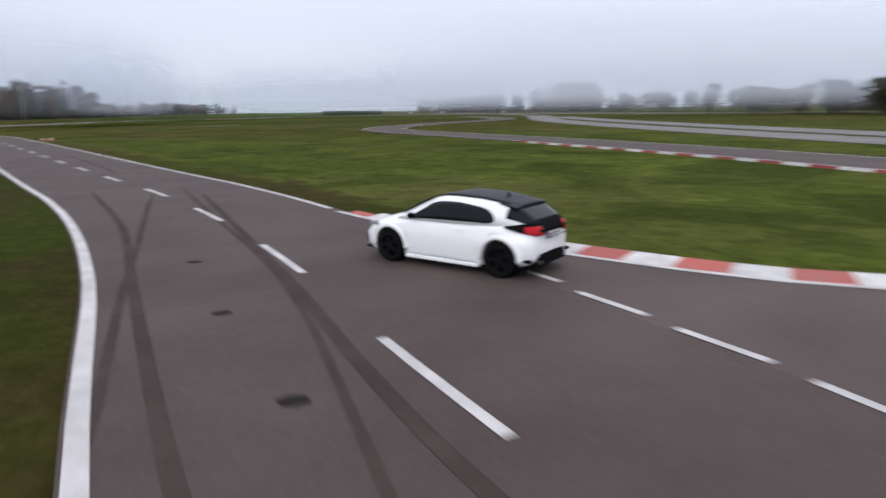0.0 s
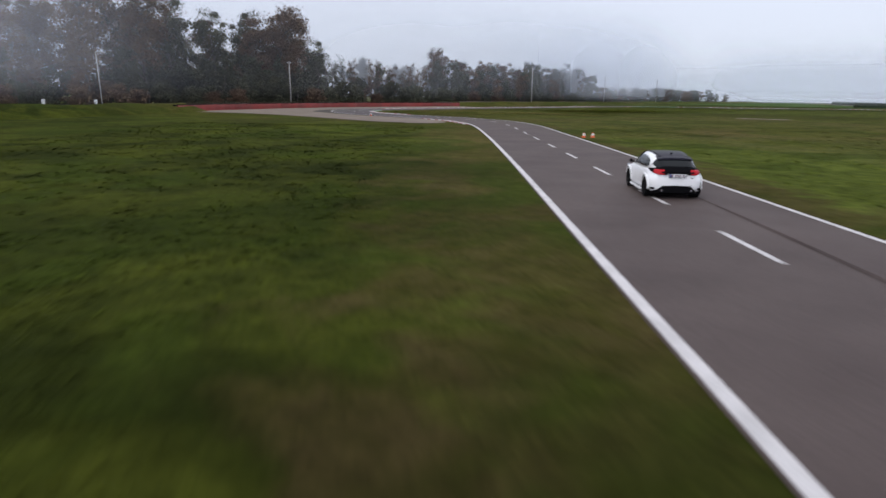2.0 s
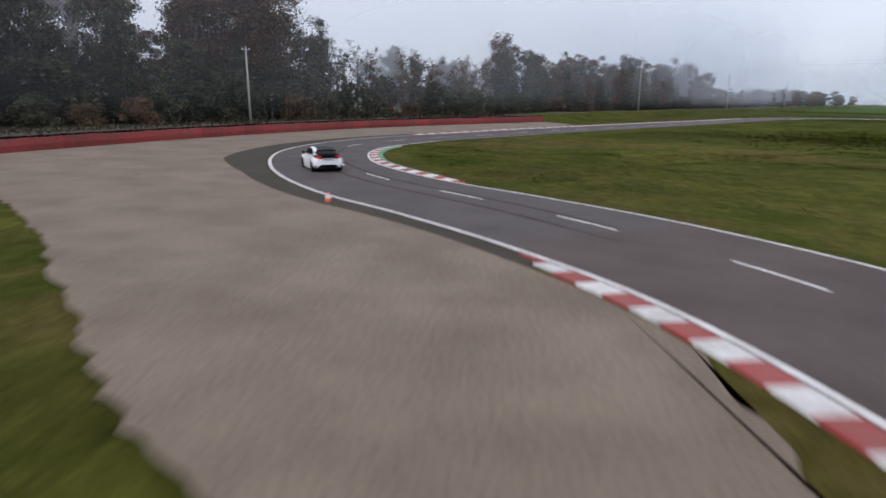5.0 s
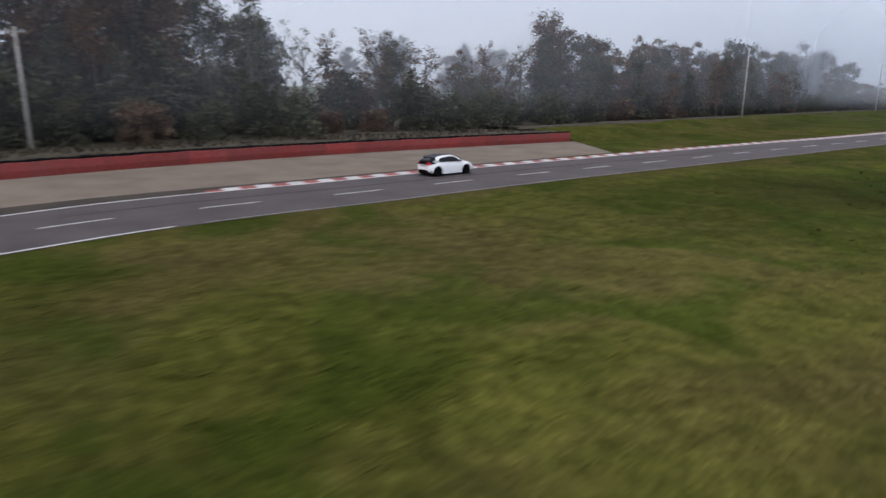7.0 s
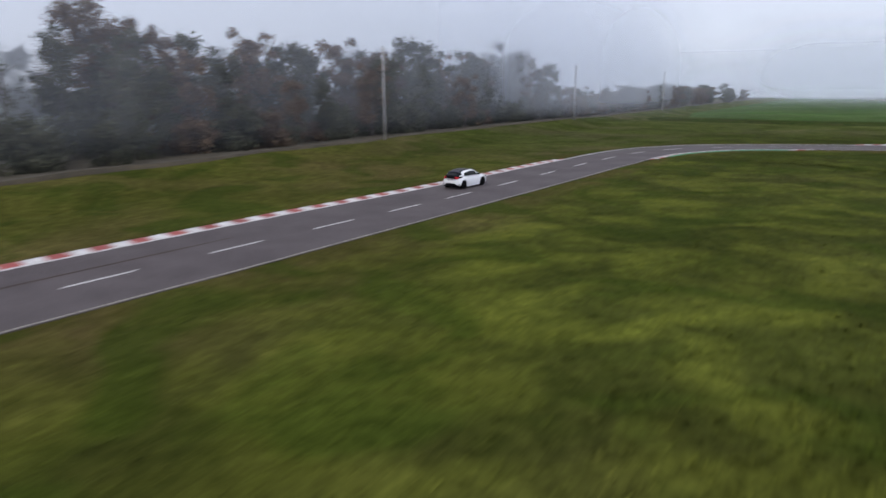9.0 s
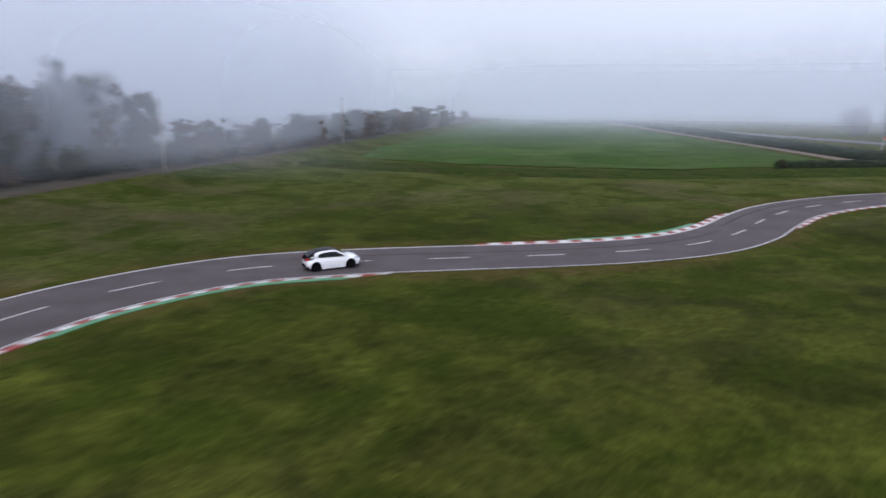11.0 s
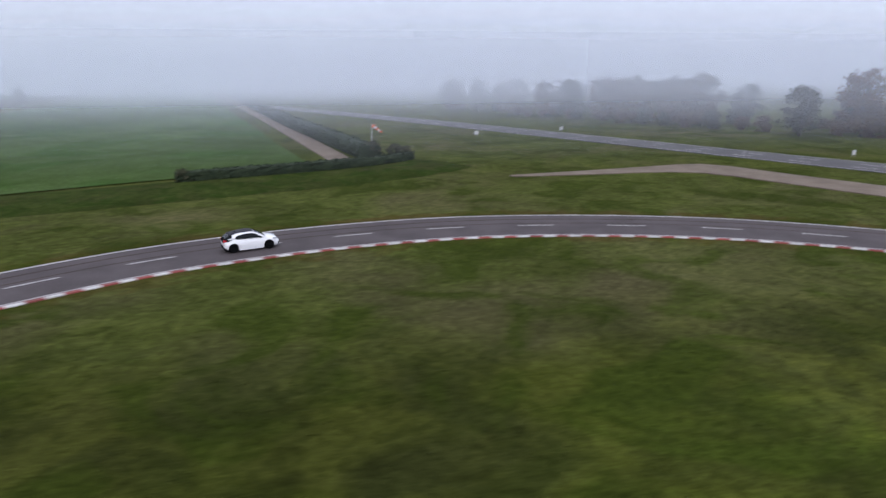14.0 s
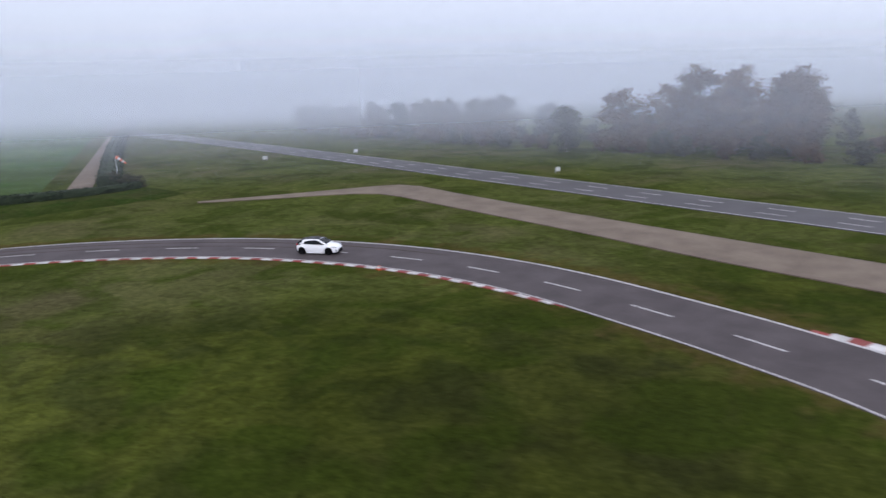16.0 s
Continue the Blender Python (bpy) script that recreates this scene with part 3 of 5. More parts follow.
for off in (1.3, -1.6):
    holder = tagged(empty("lane_line"), "broken white lane line on the straight", "road marking", kind="structure")
    fine_line = curve_through(STRAIGHT, 1.0)
    fn = normals_of(fine_line)
    for i in range(60, len(fine_line) - 60, 8):
        seg = fine_line[i:i + 4] + fn[i:i + 4] * off
        strip("dash", seg + fn[i:i + 4] * 0.08, seg - fn[i:i + 4] * 0.08, 0.028, PAINT, parent=holder)
HAIRPIN = curve_through([(33, -30), (28.5, -14), (25.6, -4), (22.9, 6), (18.3, 20), (10.6, 39), (5.0, 52), (2.0, 63), (2.6, 74), (7, 87), (15, 102), (26, 118), (33, 145), (30, 190)], 2.5)
h_n = normals_of(HAIRPIN)
tagged(strip("far_track", HAIRPIN + h_n * 3.2, HAIRPIN - h_n * 3.2, 0.024, ASPHALT, 0.1), "grey asphalt hairpin of the track across the grass", "road", kind="structure")
for off in (3.0, -3.0):
    painted_line("edge_line", HAIRPIN + h_n * off, 0.14, PAINT, "white painted edge line of the far hairpin", 0.032)
field_edge = [(-101, 309), (-80, 301), (-60, 299), (-44, 300), (-30, 306.5), (-12.5, 313.5), (-18.5, 342), (-25.5, 378), (-35, 425), (-52, 510), (-84, 670), (-140, 900), (-420, 900), (-300, 600), (-118, 420)]
sheet_from("gravel_patch", [(-36.5, 110), (-35, 108.5), (-29, 109.5), (-28, 111), (-30, 112.5), (-35.5, 111.8)], 0.03, GRAVEL, "small bare pale patch in the grass", "gravel")
sheet_from("crop_field", field_edge, 0.06, CROP, "wide field of bright green young crop fading into fog", "field")


# ---- the car ----
def lathe(bm, profile, segments=40, axis_y=True, start=0.0):
    """Turns a profile of (radius, y) round the y axis."""
    rings = []
    for r, y in profile:
        rings.append([bm.verts.new((r * math.cos(2 * math.pi * k / segments), y, r * math.sin(2 * math.pi * k / segments))) for k in range(segments)])
    for a, b in zip(rings, rings[1:]):
        for k in range(segments):
            bm.faces.new((a[k], a[(k + 1) % segments], b[(k + 1) % segments], b[k]))


def loft(bm, sections, close_ends=True, mirror=True):
    """Skins half sections (lists of y, z from the bottom middle to the top middle) set at x, mirrored in y."""
    loops = []
    for x, half in sections:
        right = [bm.verts.new((x, -y, z)) for y, z in half]
        left = [bm.verts.new((x, y, z)) for y, z in reversed(half)]
        if half[-1][0] < 1e-6:
            bm.verts.remove(left[0])
            left = left[1:]
        if half[0][0] < 1e-6:
            bm.verts.remove(left[-1])
            left = left[:-1]
        loops.append(right + left)
    for a, b in zip(loops, loops[1:]):
        n = len(a)
        for k in range(n):
            bm.faces.new((a[k], a[(k + 1) % n], b[(k + 1) % n], b[k]))
    if close_ends:
        bm.faces.new(loops[0][::-1])
        bm.faces.new(loops[-1])
    bmesh.ops.recalc_face_normals(bm, faces=bm.faces[:])


def cut_out(ob, make_cutter):
    """Cuts a solid out of a mesh object for good."""
    bm = bmesh.new()
    make_cutter(bm)
    bmesh.ops.recalc_face_normals(bm, faces=bm.faces[:])
    me = bpy.data.meshes.new("cutter")
    bm.to_mesh(me)
    bm.free()
    tool = new("cutter", me)
    mod = ob.modifiers.new("cut", "BOOLEAN")
    mod.operation, mod.object, mod.solver = "DIFFERENCE", tool, "EXACT"
    done = bpy.data.meshes.new_from_object(ob.evaluated_get(bpy.context.evaluated_depsgraph_get()))
    ob.modifiers.clear()
    ob.data = done
    bpy.data.objects.remove(tool)


def body_section(x, half_w, z_low, z_high, shoulder, tuck=0.04, crown=0.03, waist=0.0):
    """Half a section of the lower body: sill, flank, shoulder and the crowned top."""
    z_mid = z_low + (z_high - z_low) * 0.42
    return (x, [(0, z_low), (half_w - tuck - 0.06, z_low), (half_w - tuck, z_low + 0.05), (half_w - 0.012, z_mid - 0.12), (half_w, z_mid),
                (half_w - 0.012, z_mid + 0.13), (half_w - 0.035 - waist, z_high - shoulder - 0.05), (half_w - 0.075 - waist, z_high - shoulder),
                (half_w * 0.80 - waist, z_high - shoulder * 0.35), (half_w * 0.45, z_high + crown * 0.6), (0, z_high + crown)])


def car_body_sections():
    return [body_section(-1.89, 0.58, 0.38, 0.84, 0.06, 0.05, 0.0, 0.04), body_section(-1.85, 0.69, 0.30, 0.91, 0.05, 0.05, 0.0, 0.08),
            body_section(-1.78, 0.77, 0.26, 0.955, 0.06, waist=0.10), body_section(-1.68, 0.83, 0.23, 0.98, 0.06, waist=0.11), body_section(-1.50, 0.895, 0.22, 1.00, 0.07, waist=0.10), body_section(-1.28, 0.905, 0.20, 0.99, 0.07, waist=0.075),
            body_section(-1.00, 0.888, 0.18, 0.975, 0.06, waist=0.045), body_section(-0.70, 0.85, 0.17, 0.96, 0.05, waist=0.01), body_section(-0.2, 0.842, 0.17, 0.945, 0.05),
            body_section(0.35, 0.845, 0.17, 0.935, 0.05), body_section(0.80, 0.855, 0.17, 0.925, 0.05), body_section(1.05, 0.885, 0.18, 0.915, 0.07, 0.04, 0.03),
            body_section(1.28, 0.893, 0.19, 0.89, 0.08, 0.04, 0.04), body_section(1.52, 0.88, 0.19, 0.85, 0.09, 0.05, 0.04),
            body_section(1.78, 0.83, 0.19, 0.79, 0.10, 0.05, 0.03), body_section(1.97, 0.74, 0.20, 0.70, 0.09, 0.06, 0.02),
            body_section(2.07, 0.60, 0.24, 0.60, 0.07, 0.08, 0.01), body_section(2.095, 0.50, 0.28, 0.54, 0.06, 0.08, 0.0)]


def cabin_half(x, z_base, z_top, w_base, w_top):
    mid = 0.5 * (w_base + w_top) + 0.02
    return (x, [(0, z_base), (w_base, z_base), (mid, z_base + (z_top - z_base) * 0.52), (w_top + 0.035, z_top - 0.07), (w_top - 0.02, z_top - 0.018), (w_top * 0.55, z_top + 0.008), (0, z_top + 0.016)])


CABIN = [(-1.80, 0.93, 0.995, 0.60, 0.53), (-1.66, 0.92, 1.085, 0.65, 0.525), (-1.48, 0.92, 1.195, 0.70, 0.525), (-1.30, 0.92, 1.278, 0.735, 0.535), (-1.08, 0.92, 1.325, 0.765, 0.55), (-0.7, 0.93, 1.372, 0.80, 0.575),
         (-0.2, 0.92, 1.394, 0.805, 0.585), (0.10, 0.915, 1.386, 0.805, 0.58), (0.38, 0.91, 1.325, 0.80, 0.57), (0.70, 0.905, 1.18, 0.79, 0.60), (0.98, 0.90, 1.025, 0.77, 0.66), (1.14, 0.89, 0.92, 0.74, 0.70)]


def cabin_at(x):
    cols = list(zip(*CABIN))
    return [float(np.interp(x, cols[0], c)) for c in cols[1:]]


def side_of_cabin(x, u, out=0.0, sign=1):
    """A point on the cabin's flank: u from 0 at the waist to 1 at the roof edge."""
    zb, zt, wb, wt = cabin_at(x)
    pts = [(wb, zb), (0.5 * (wb + wt) + 0.02, zb + (zt - zb) * 0.52), (wt + 0.035, zt - 0.07), (wt - 0.02, zt - 0.018)]
    us = [0, 0.52, 0.93, 1.0]
    y, z = np.interp(u, us, [p[0] for p in pts]), np.interp(u, us, [p[1] for p in pts])
    return (x, sign * (y + out), z + out * 0.25)


def panel(bm, grid):
    """Faces between rows of points."""
    rows = [[bm.verts.new(p) for p in row] for row in grid]
    for a, b in zip(rows, rows[1:]):
        for k in range(len(a) - 1):
            bm.faces.new((a[k], a[k + 1], b[k + 1], b[k]))


def thick_panel(name, grid, depth, mat, parent, label=""):
    bm = bmesh.new()
    panel(bm, grid)
    bmesh.ops.recalc_face_normals(bm, faces=bm.faces[:])
    ob = part(name, bm, mat, parent, label, smooth=True)
    mod = ob.modifiers.new("thickness", "SOLIDIFY")
    mod.thickness, mod.offset = depth, 0.0
    return ob


def build_wheel(car, x, y, sign):
    wheel = empty("wheel")
    wheel.parent = car
    tagged(wheel, "black alloy wheel with low-profile tyre")
    bm = bmesh.new()
    lathe(bm, [(0.235, -0.10), (0.30, -0.112), (0.322, -0.10), (0.331, -0.07), (0.331, 0.07), (0.322, 0.10), (0.30, 0.112), (0.235, 0.10)])
    part("tyre", bm, TYRE, wheel, smooth=True)
    bm = bmesh.new()
    lathe(bm, [(0.238, sign * 0.102), (0.226, sign * 0.108), (0.215, sign * 0.085), (0.21, -sign * 0.1)])
    for k in range(10):
        a = 2 * math.pi * (k // 2) / 5 + (0.14 if k % 2 else -0.14)
        m = Matrix.Rotation(-a, 4, "Y") @ Matrix.Translation((0.125, sign * 0.085, 0)) @ Matrix.Diagonal((0.19, 0.028, 0.026, 1))
        bmesh.ops.create_cube(bm, size=1.0, matrix=m)
    bmesh.ops.create_cone(bm, cap_ends=True, segments=20, radius1=0.055, radius2=0.045, depth=0.05, matrix=Matrix.Translation((0, sign * 0.085, 0)) @ Matrix.Rotation(math.pi / 2, 4, "X"))
    part("rim", bm, RIM, wheel)
    bm = bmesh.new()
    bmesh.ops.create_cone(bm, cap_ends=True, segments=28, radius1=0.165, radius2=0.165, depth=0.03, matrix=Matrix.Translation((0, sign * 0.03, 0)) @ Matrix.Rotation(math.pi / 2, 4, "X"))
    part("brake_disc", bm, BLACK_TRIM, wheel)
    return wheel


def build_car():
    car = empty("car")
    tagged(car, "white three-door hatchback with black roof driving on the asphalt track", "car")
    bm = bmesh.new()
    loft(bm, car_body_sections())
    body = part("body", bm, CAR_WHITE, car, smooth=True)

    def arches(b):
        for x in (1.28, -1.28):
            for s in (1, -1):
                bmesh.ops.create_cone(b, cap_ends=True, segments=40, radius1=0.375, radius2=0.375, depth=0.5,
                                      matrix=Matrix.Translation((x, s * 0.88, 0.335)) @ Matrix.Rotation(math.pi / 2, 4, "X"))
    cut_out(body, arches)
    for s in (1, -1):
        for x in (1.28, -1.28):
            # the dark well and the flared lip of the wheel arch
            bm = bmesh.new()
            bmesh.ops.create_cone(bm, cap_ends=True, segments=36, radius1=0.37, radius2=0.37, depth=0.02, matrix=Matrix.Translation((x, s * 0.64, 0.335)) @ Matrix.Rotation(math.pi / 2, 4, "X"))
            part("wheel_well", bm, BLACK_TRIM, car)
            lip = []
            w_here = 0.905 if x < 0 else 0.893
            for k in range(25):
                a = math.radians(-4 + 188 * k / 24)
                ring = []
                for r, out in ((0.372, -0.03), (0.375, 0.006), (0.40, 0.012), (0.43, 0.006), (0.465, -0.022)):
                    xx = x + r * math.cos(a)
                    y = float(np.interp(xx, [-1.9, -1.74, -1.5, -1.28, -1.0, -0.7, 0.8, 1.05, 1.28, 1.52, 1.78, 1.97], [0.66, 0.85, 0.895, 0.905, 0.888, 0.85, 0.855, 0.885, 0.893, 0.88, 0.83, 0.74])) + out
                    ring.append((xx, s * y, max(0.335 + r * math.sin(a), 0.19)))
                lip.append(ring)
            thick_panel("wheel_arch", lip, 0.006, CAR_WHITE, car)
        # sill
        bm = bmesh.new()
        box(bm, 0, s * 0.865, 0.185, 1.72, 0.07, 0.07, 0.015)
        part("side_skirt", bm, CAR_WHITE, car)
        # door handle
        bm = bmesh.new()
        box(bm, -0.42, s * 0.846, 0.80, 0.17, 0.02, 0.022, 0.005)
        part("door_handle", bm, CAR_WHITE, car)
    # cabin: white pillars, dark glass, black roof
    bm = bmesh.new()
    loft(bm, [cabin_half(*c) for c in CABIN])
    part("cabin", bm, CAR_WHITE, car, "white roof pillars and body sides", smooth=True)
    for s in (1, -1):
        xs = np.r_[-1.10 + 0.24 * (1 - np.cos(np.linspace(0, math.pi / 2, 9))), np.linspace(-0.81, 0.86, 18)]
        grid = []
        for x in xs:
            q = min(1.0, (x + 1.10) / 0.24)
            swell = max(0.02, math.sqrt(max(0.0, 1 - (1 - q) ** 2)))
            lo, hi = 0.22 - 0.15 * swell, 0.22 + 0.62 * swell
            if x < -0.25:
                hi -= 0.20 * ((-0.25 - x) / 0.85) ** 1.5 * swell
            if x > 0.30:
                hi = 0.84 - 0.62 * ((x - 0.30) / 0.56) ** 1.1
            grid.append([side_of_cabin(x, lo + (hi - lo) * u, 0.006, s) for u in np.linspace(0, 1, 6)])
        thick_panel("side_window", grid, 0.006, GLASS, car, "dark tinted side window")
        bm = bmesh.new()
        box(bm, 0.66, s * 0.935, 1.0, 0.12, 0.16, 0.11, 0.035)
        box(bm, 0.68, s * 0.86, 0.955, 0.06, 0.10, 0.03)
        part("door_mirror", bm, BLACK_TRIM, car, "black door mirror")
    roof = []
    for x in np.linspace(0.28, -1.30, 16):
        zb, zt, wb, wt = cabin_at(x)
        w = wt - 0.055
        roof.append([(x, w * k, zt + 0.014 + 0.012 * (1 - k * k)) for k in np.linspace(-1, 1, 9)])
    thick_panel("roof", roof, 0.012, CAR_BLACK, car, "black carbon roof panel")
    bm = bmesh.new()
    bmesh.ops.create_cone(bm, cap_ends=True, segments=10, radius1=0.035, radius2=0.012, depth=0.09, matrix=Matrix.Translation((-0.98, 0, 1.40)))
    part("roof_antenna", bm, BLACK_TRIM, car)
    # windscreen
    grid = []
    for x in np.linspace(1.06, 0.34, 9):
        zb, zt, wb, wt = cabin_at(x)
        w = 0.64 + 0.07 * (x - 0.34) / 0.72 - 0.05
        grid.append([(x, w * k, zt + 0.012 + 0.014 * (1 - k * k)) for k in np.linspace(-1, 1, 9)])
    thick_panel("windscreen", grid, 0.006, GLASS, car, "dark windscreen")
    # tailgate: glass, spoiler, black band with the lights
    grid = []
    for x in np.linspace(-1.30, -1.80, 9):
        zb, zt, wb, wt = cabin_at(x)
        w = wt - 0.03
        flank = [0.42, 0.66, 0.86, 0.96]
        row = [side_of_cabin(x, u, 0.010, -1) for u in flank] + [(x, w * k, zt + 0.016 + 0.01 * (1 - k * k)) for k in np.linspace(-1, 1, 9)] + [side_of_cabin(x, u, 0.010, 1) for u in flank[::-1]]
        grid.append([(px - 0.016, py, pz) for px, py, pz in row])
    thick_panel("rear_window", grid, 0.006, GLASS, car, "dark rear window")
    bm = bmesh.new()
    loft(bm, [(-1.10, [(0, 1.318), (0.535, 1.305), (0.55, 1.318), (0.3, 1.345), (0, 1.350)]), (-1.42, [(0, 1.225), (0.555, 1.222), (0.572, 1.268), (0.3, 1.300), (0, 1.305)]), (-1.49, [(0, 1.228), (0.55, 1.225), (0.565, 1.250), (0.3, 1.280), (0, 1.285)])])
    part("rear_spoiler", bm, CAR_BLACK, car, "black rear roof spoiler")
    # the outline of the tail in plan, from the middle round to the flank
    plan = curve_through([(-1.905, 0.0), (-1.90, 0.30), (-1.885, 0.46), (-1.86, 0.545), (-1.82, 0.61), (-1.76, 0.665), (-1.69, 0.715), (-1.60, 0.76), (-1.44, 0.80), (-1.28, 0.835)], 0.02)
    plan_out = normals_of(plan)
    plan_at = np.linspace(0, 1, len(plan))

    def tail(u, z, out, sign):
        """A point on the tail: u from the middle round to the flank, z its height."""
        lean = float(np.interp(z, [0.78, 0.86, 0.92, 0.98, 1.04], [-0.015, 0.003, 0.04, 0.09, 0.13]))
        p = [float(np.interp(u, plan_at, plan[:, k])) for k in (0, 1)]
        q = [float(np.interp(u, plan_at, plan_out[:, k])) for k in (0, 1)]
        d = out - lean
        return (p[0] + q[0] * d, sign * (p[1] + q[1] * d), z)

    grid = []
    for u in np.linspace(-0.37, 0.37, 21):
        grid.append([tail(abs(u), z, 0.022, 1 if u >= 0 else -1) for z in np.linspace(0.83, 1.04, 6)])
    thick_panel("tailgate_band", grid, 0.02, BLACK_TRIM, car, "black band between the tail lights")
    for s in (1, -1):
        grid = []
        for u in np.linspace(0.26, 0.93, 18):
            w = max(0.0, (u - 0.47) / 0.46)
            low, top = 0.785 + 0.135 * w ** 0.9, 1.015 - 0.075 * w
            grid.append([tail(u, low + (top - low) * v, 0.026, s) for v in np.linspace(0, 1, 5)])
        thick_panel("light_housing", grid, 0.02, BLACK_TRIM, car, "black surround of the tail light")
        grid = []
        for u in np.linspace(0.335, 0.62, 14):
            w = max(0.0, (u - 0.47) / 0.15)
            low, top = 0.785 + 0.06 * w, 0.945 - 0.005 * w
            grid.append([tail(u, low + (top - low) * v, 0.040, s) for v in np.linspace(0, 1, 5)])
        thick_panel("tail_light", grid, 0.02, RED_LIGHT, car, "red wrap-round tail light")
        grid = []
        for u in np.linspace(0.33, 0.41, 6):
            grid.append([tail(u, z, 0.053, s) for z in np.linspace(0.84, 0.885, 3)])
        thick_panel("light_insert", grid, 0.01, BLACK_TRIM, car, "dark insert in the tail light")
        grid = []
        for u in np.linspace(0, 1, 7):
            x = 1.98 - 0.42 * u
            y = 0.60 + 0.245 * u ** 0.6
            top, low = 0.735 + 0.085 * u, 0.66 + 0.08 * u
            grid.append([(x + 0.03 - 0.02 * u, s * (y + 0.016), low + (top - low) * v) for v in np.linspace(0, 1, 4)])
        thick_panel("headlight", grid, 0.02, CLEAR_LIGHT, car, "clear swept-back headlight")
        bm = bmesh.new()
        box(bm, 1.955, s * 0.66, 0.40, 0.12, 0.17, 0.20, 0.03)
        part("front_intake", bm, BLACK_TRIM, car)
        bm = bmesh.new()
        box(bm, -1.80, s * 0.74, 0.34, 0.16, 0.12, 0.05, 0.012)
        part("rear_vent", bm, BLACK_TRIM, car)
        bm = bmesh.new()
        bmesh.ops.create_cone(bm, cap_ends=True, segments=20, radius1=0.042, radius2=0.042, depth=0.14, matrix=Matrix.Translation((-1.87, s * 0.47, 0.29)) @ Matrix.Rotation(math.pi / 2, 4, "Y"))
        part("exhaust_pipe", bm, CHROME, car, "chrome exhaust tip")
    bm = bmesh.new()
    box(bm, 2.055, 0, 0.38, 0.10, 0.96, 0.26, 0.03)
    part("front_grille", bm, BLACK_TRIM, car)
    bm = bmesh.new()
    box(bm, 2.0, 0, 0.20, 0.22, 1.30, 0.03, 0.01)
    part("front_splitter", bm, BLACK_TRIM, car)
    bm = bmesh.new()
    loft(bm, [(-1.915, [(0, 0.22), (0.56, 0.22), (0.56, 0.28), (0.44, 0.43), (0, 0.44)]), (-1.74, [(0, 0.18), (0.70, 0.18), (0.70, 0.26), (0.56, 0.42), (0, 0.44)])])
    part("rear_diffuser", bm, BLACK_TRIM, car, "black rear diffuser")
    bm = bmesh.new()
    box(bm, -0.0, 0, 0.185, 3.4, 1.44, 0.12)
    part("underbody", bm, BLACK_TRIM, car)
    bm = bmesh.new()
    box(bm, -1.940, 0, 0.765, 0.010, 0.54, 0.14, 0.004)
    part("plate_frame", bm, BLACK_TRIM, car)
    bm = bmesh.new()
    box(bm, -1.944, 0, 0.765, 0.012, 0.50, 0.105, 0.004)
    plate = part("number_plate", bm, PLATE, car, "white number plate with red bars")
    for k in range(7):
        if k != 1 and k != 5:
            bm = bmesh.new()
            box(bm, -1.9515, 0.17 - 0.06 * k, 0.765, 0.003, 0.036, 0.062)
            part("plate_bar", bm, PLATE_BAR, plate)
    bm = bmesh.new()
    box(bm, -1.9515, 0.228, 0.765, 0.003, 0.035, 0.10)
    part("plate_band", bm, PLATE_BLUE, plate)
    bm = bmesh.new()
    box(bm, -1.908, -0.47, 0.70, 0.006, 0.10, 0.022)
    part("badge", bm, CHROME, car)
    wheels = []
    for x in (1.28, -1.28):
        for s in (1, -1):
            wheels.append((build_wheel(car, x, s * 0.775, s), x, s * 0.775))
    return car, wheels


car, wheels = build_car()
car.scale = (0.965, 0.965, 0.965)

dashes()
kerb("kerb", part_of(curve_through(JOIN_R, 0.25), (0.55, -14.0), (20, -28.5)), 0.70, "red and white painted kerb on the junction's edge", 1, red_first=True, block=0.97, red=KERB_RED)
kerb("kerb", part_of(EDGE_L, (-52.6, 56.2), (-66, 68.5)), 0.7, "red and white painted kerb at the bend's entry", 1)
kerb("kerb", part_of(EDGE_R, (-77, 79.0), (-96.4, 95.2)), 0.55, "red, white and green painted kerb inside the bend", -1, green=True, green_span=(0.1, 0.9))
kerb("kerb", part_of(EDGE_L, (-104.6, 105.8), (-94.6, 205)), 0.75, "long red and white painted kerb at the bend's exit", 1)
kerb("kerb", part_of(EDGE_R, (-87.2, 208), (-73.2, 227.8)), 0.55, "red, white and green painted kerb inside the bend", -1, green=True)
kerb("kerb", part_of(EDGE_L, (-67.5, 237.3), (-45.2, 256.3)), 0.58, "red, white and green painted kerb outside the bend", 1, green=True, green_span=(0.24, 0.74), g=0.65)
kerb("kerb", part_of(EDGE_R, (-41.0, 249.4), (40.2, 249.8)), 0.46, "long red and white painted kerb inside the curve", -1)
kerb("kerb", part_of(HAIRPIN + h_n * 3.2, (24, -9), (13, 24)), 0.34, "worn red and white painted kerb of the far hairpin", 1, block=1.6, red_first=False)
kerb("kerb", part_of(EDGE_L, (51.8, 241.9), (54.8, 222)), 0.8, "red and white painted kerb outside the curve", 1)


# ---- marks on the asphalt ----
def mark(name, points, width, mat, label, z=0.0245):
    line = curve_through(points, 0.6)
    n = normals_of(line)
    w = width * np.array([0.35 + 0.65 * min(1, k / 6, (len(line) - 1 - k) / 6) for k in range(len(line))])[:, None]
    tagged(strip(name, line + n * w / 2, line - n * w / 2, z, mat), label, "tyre mark", kind="structure")


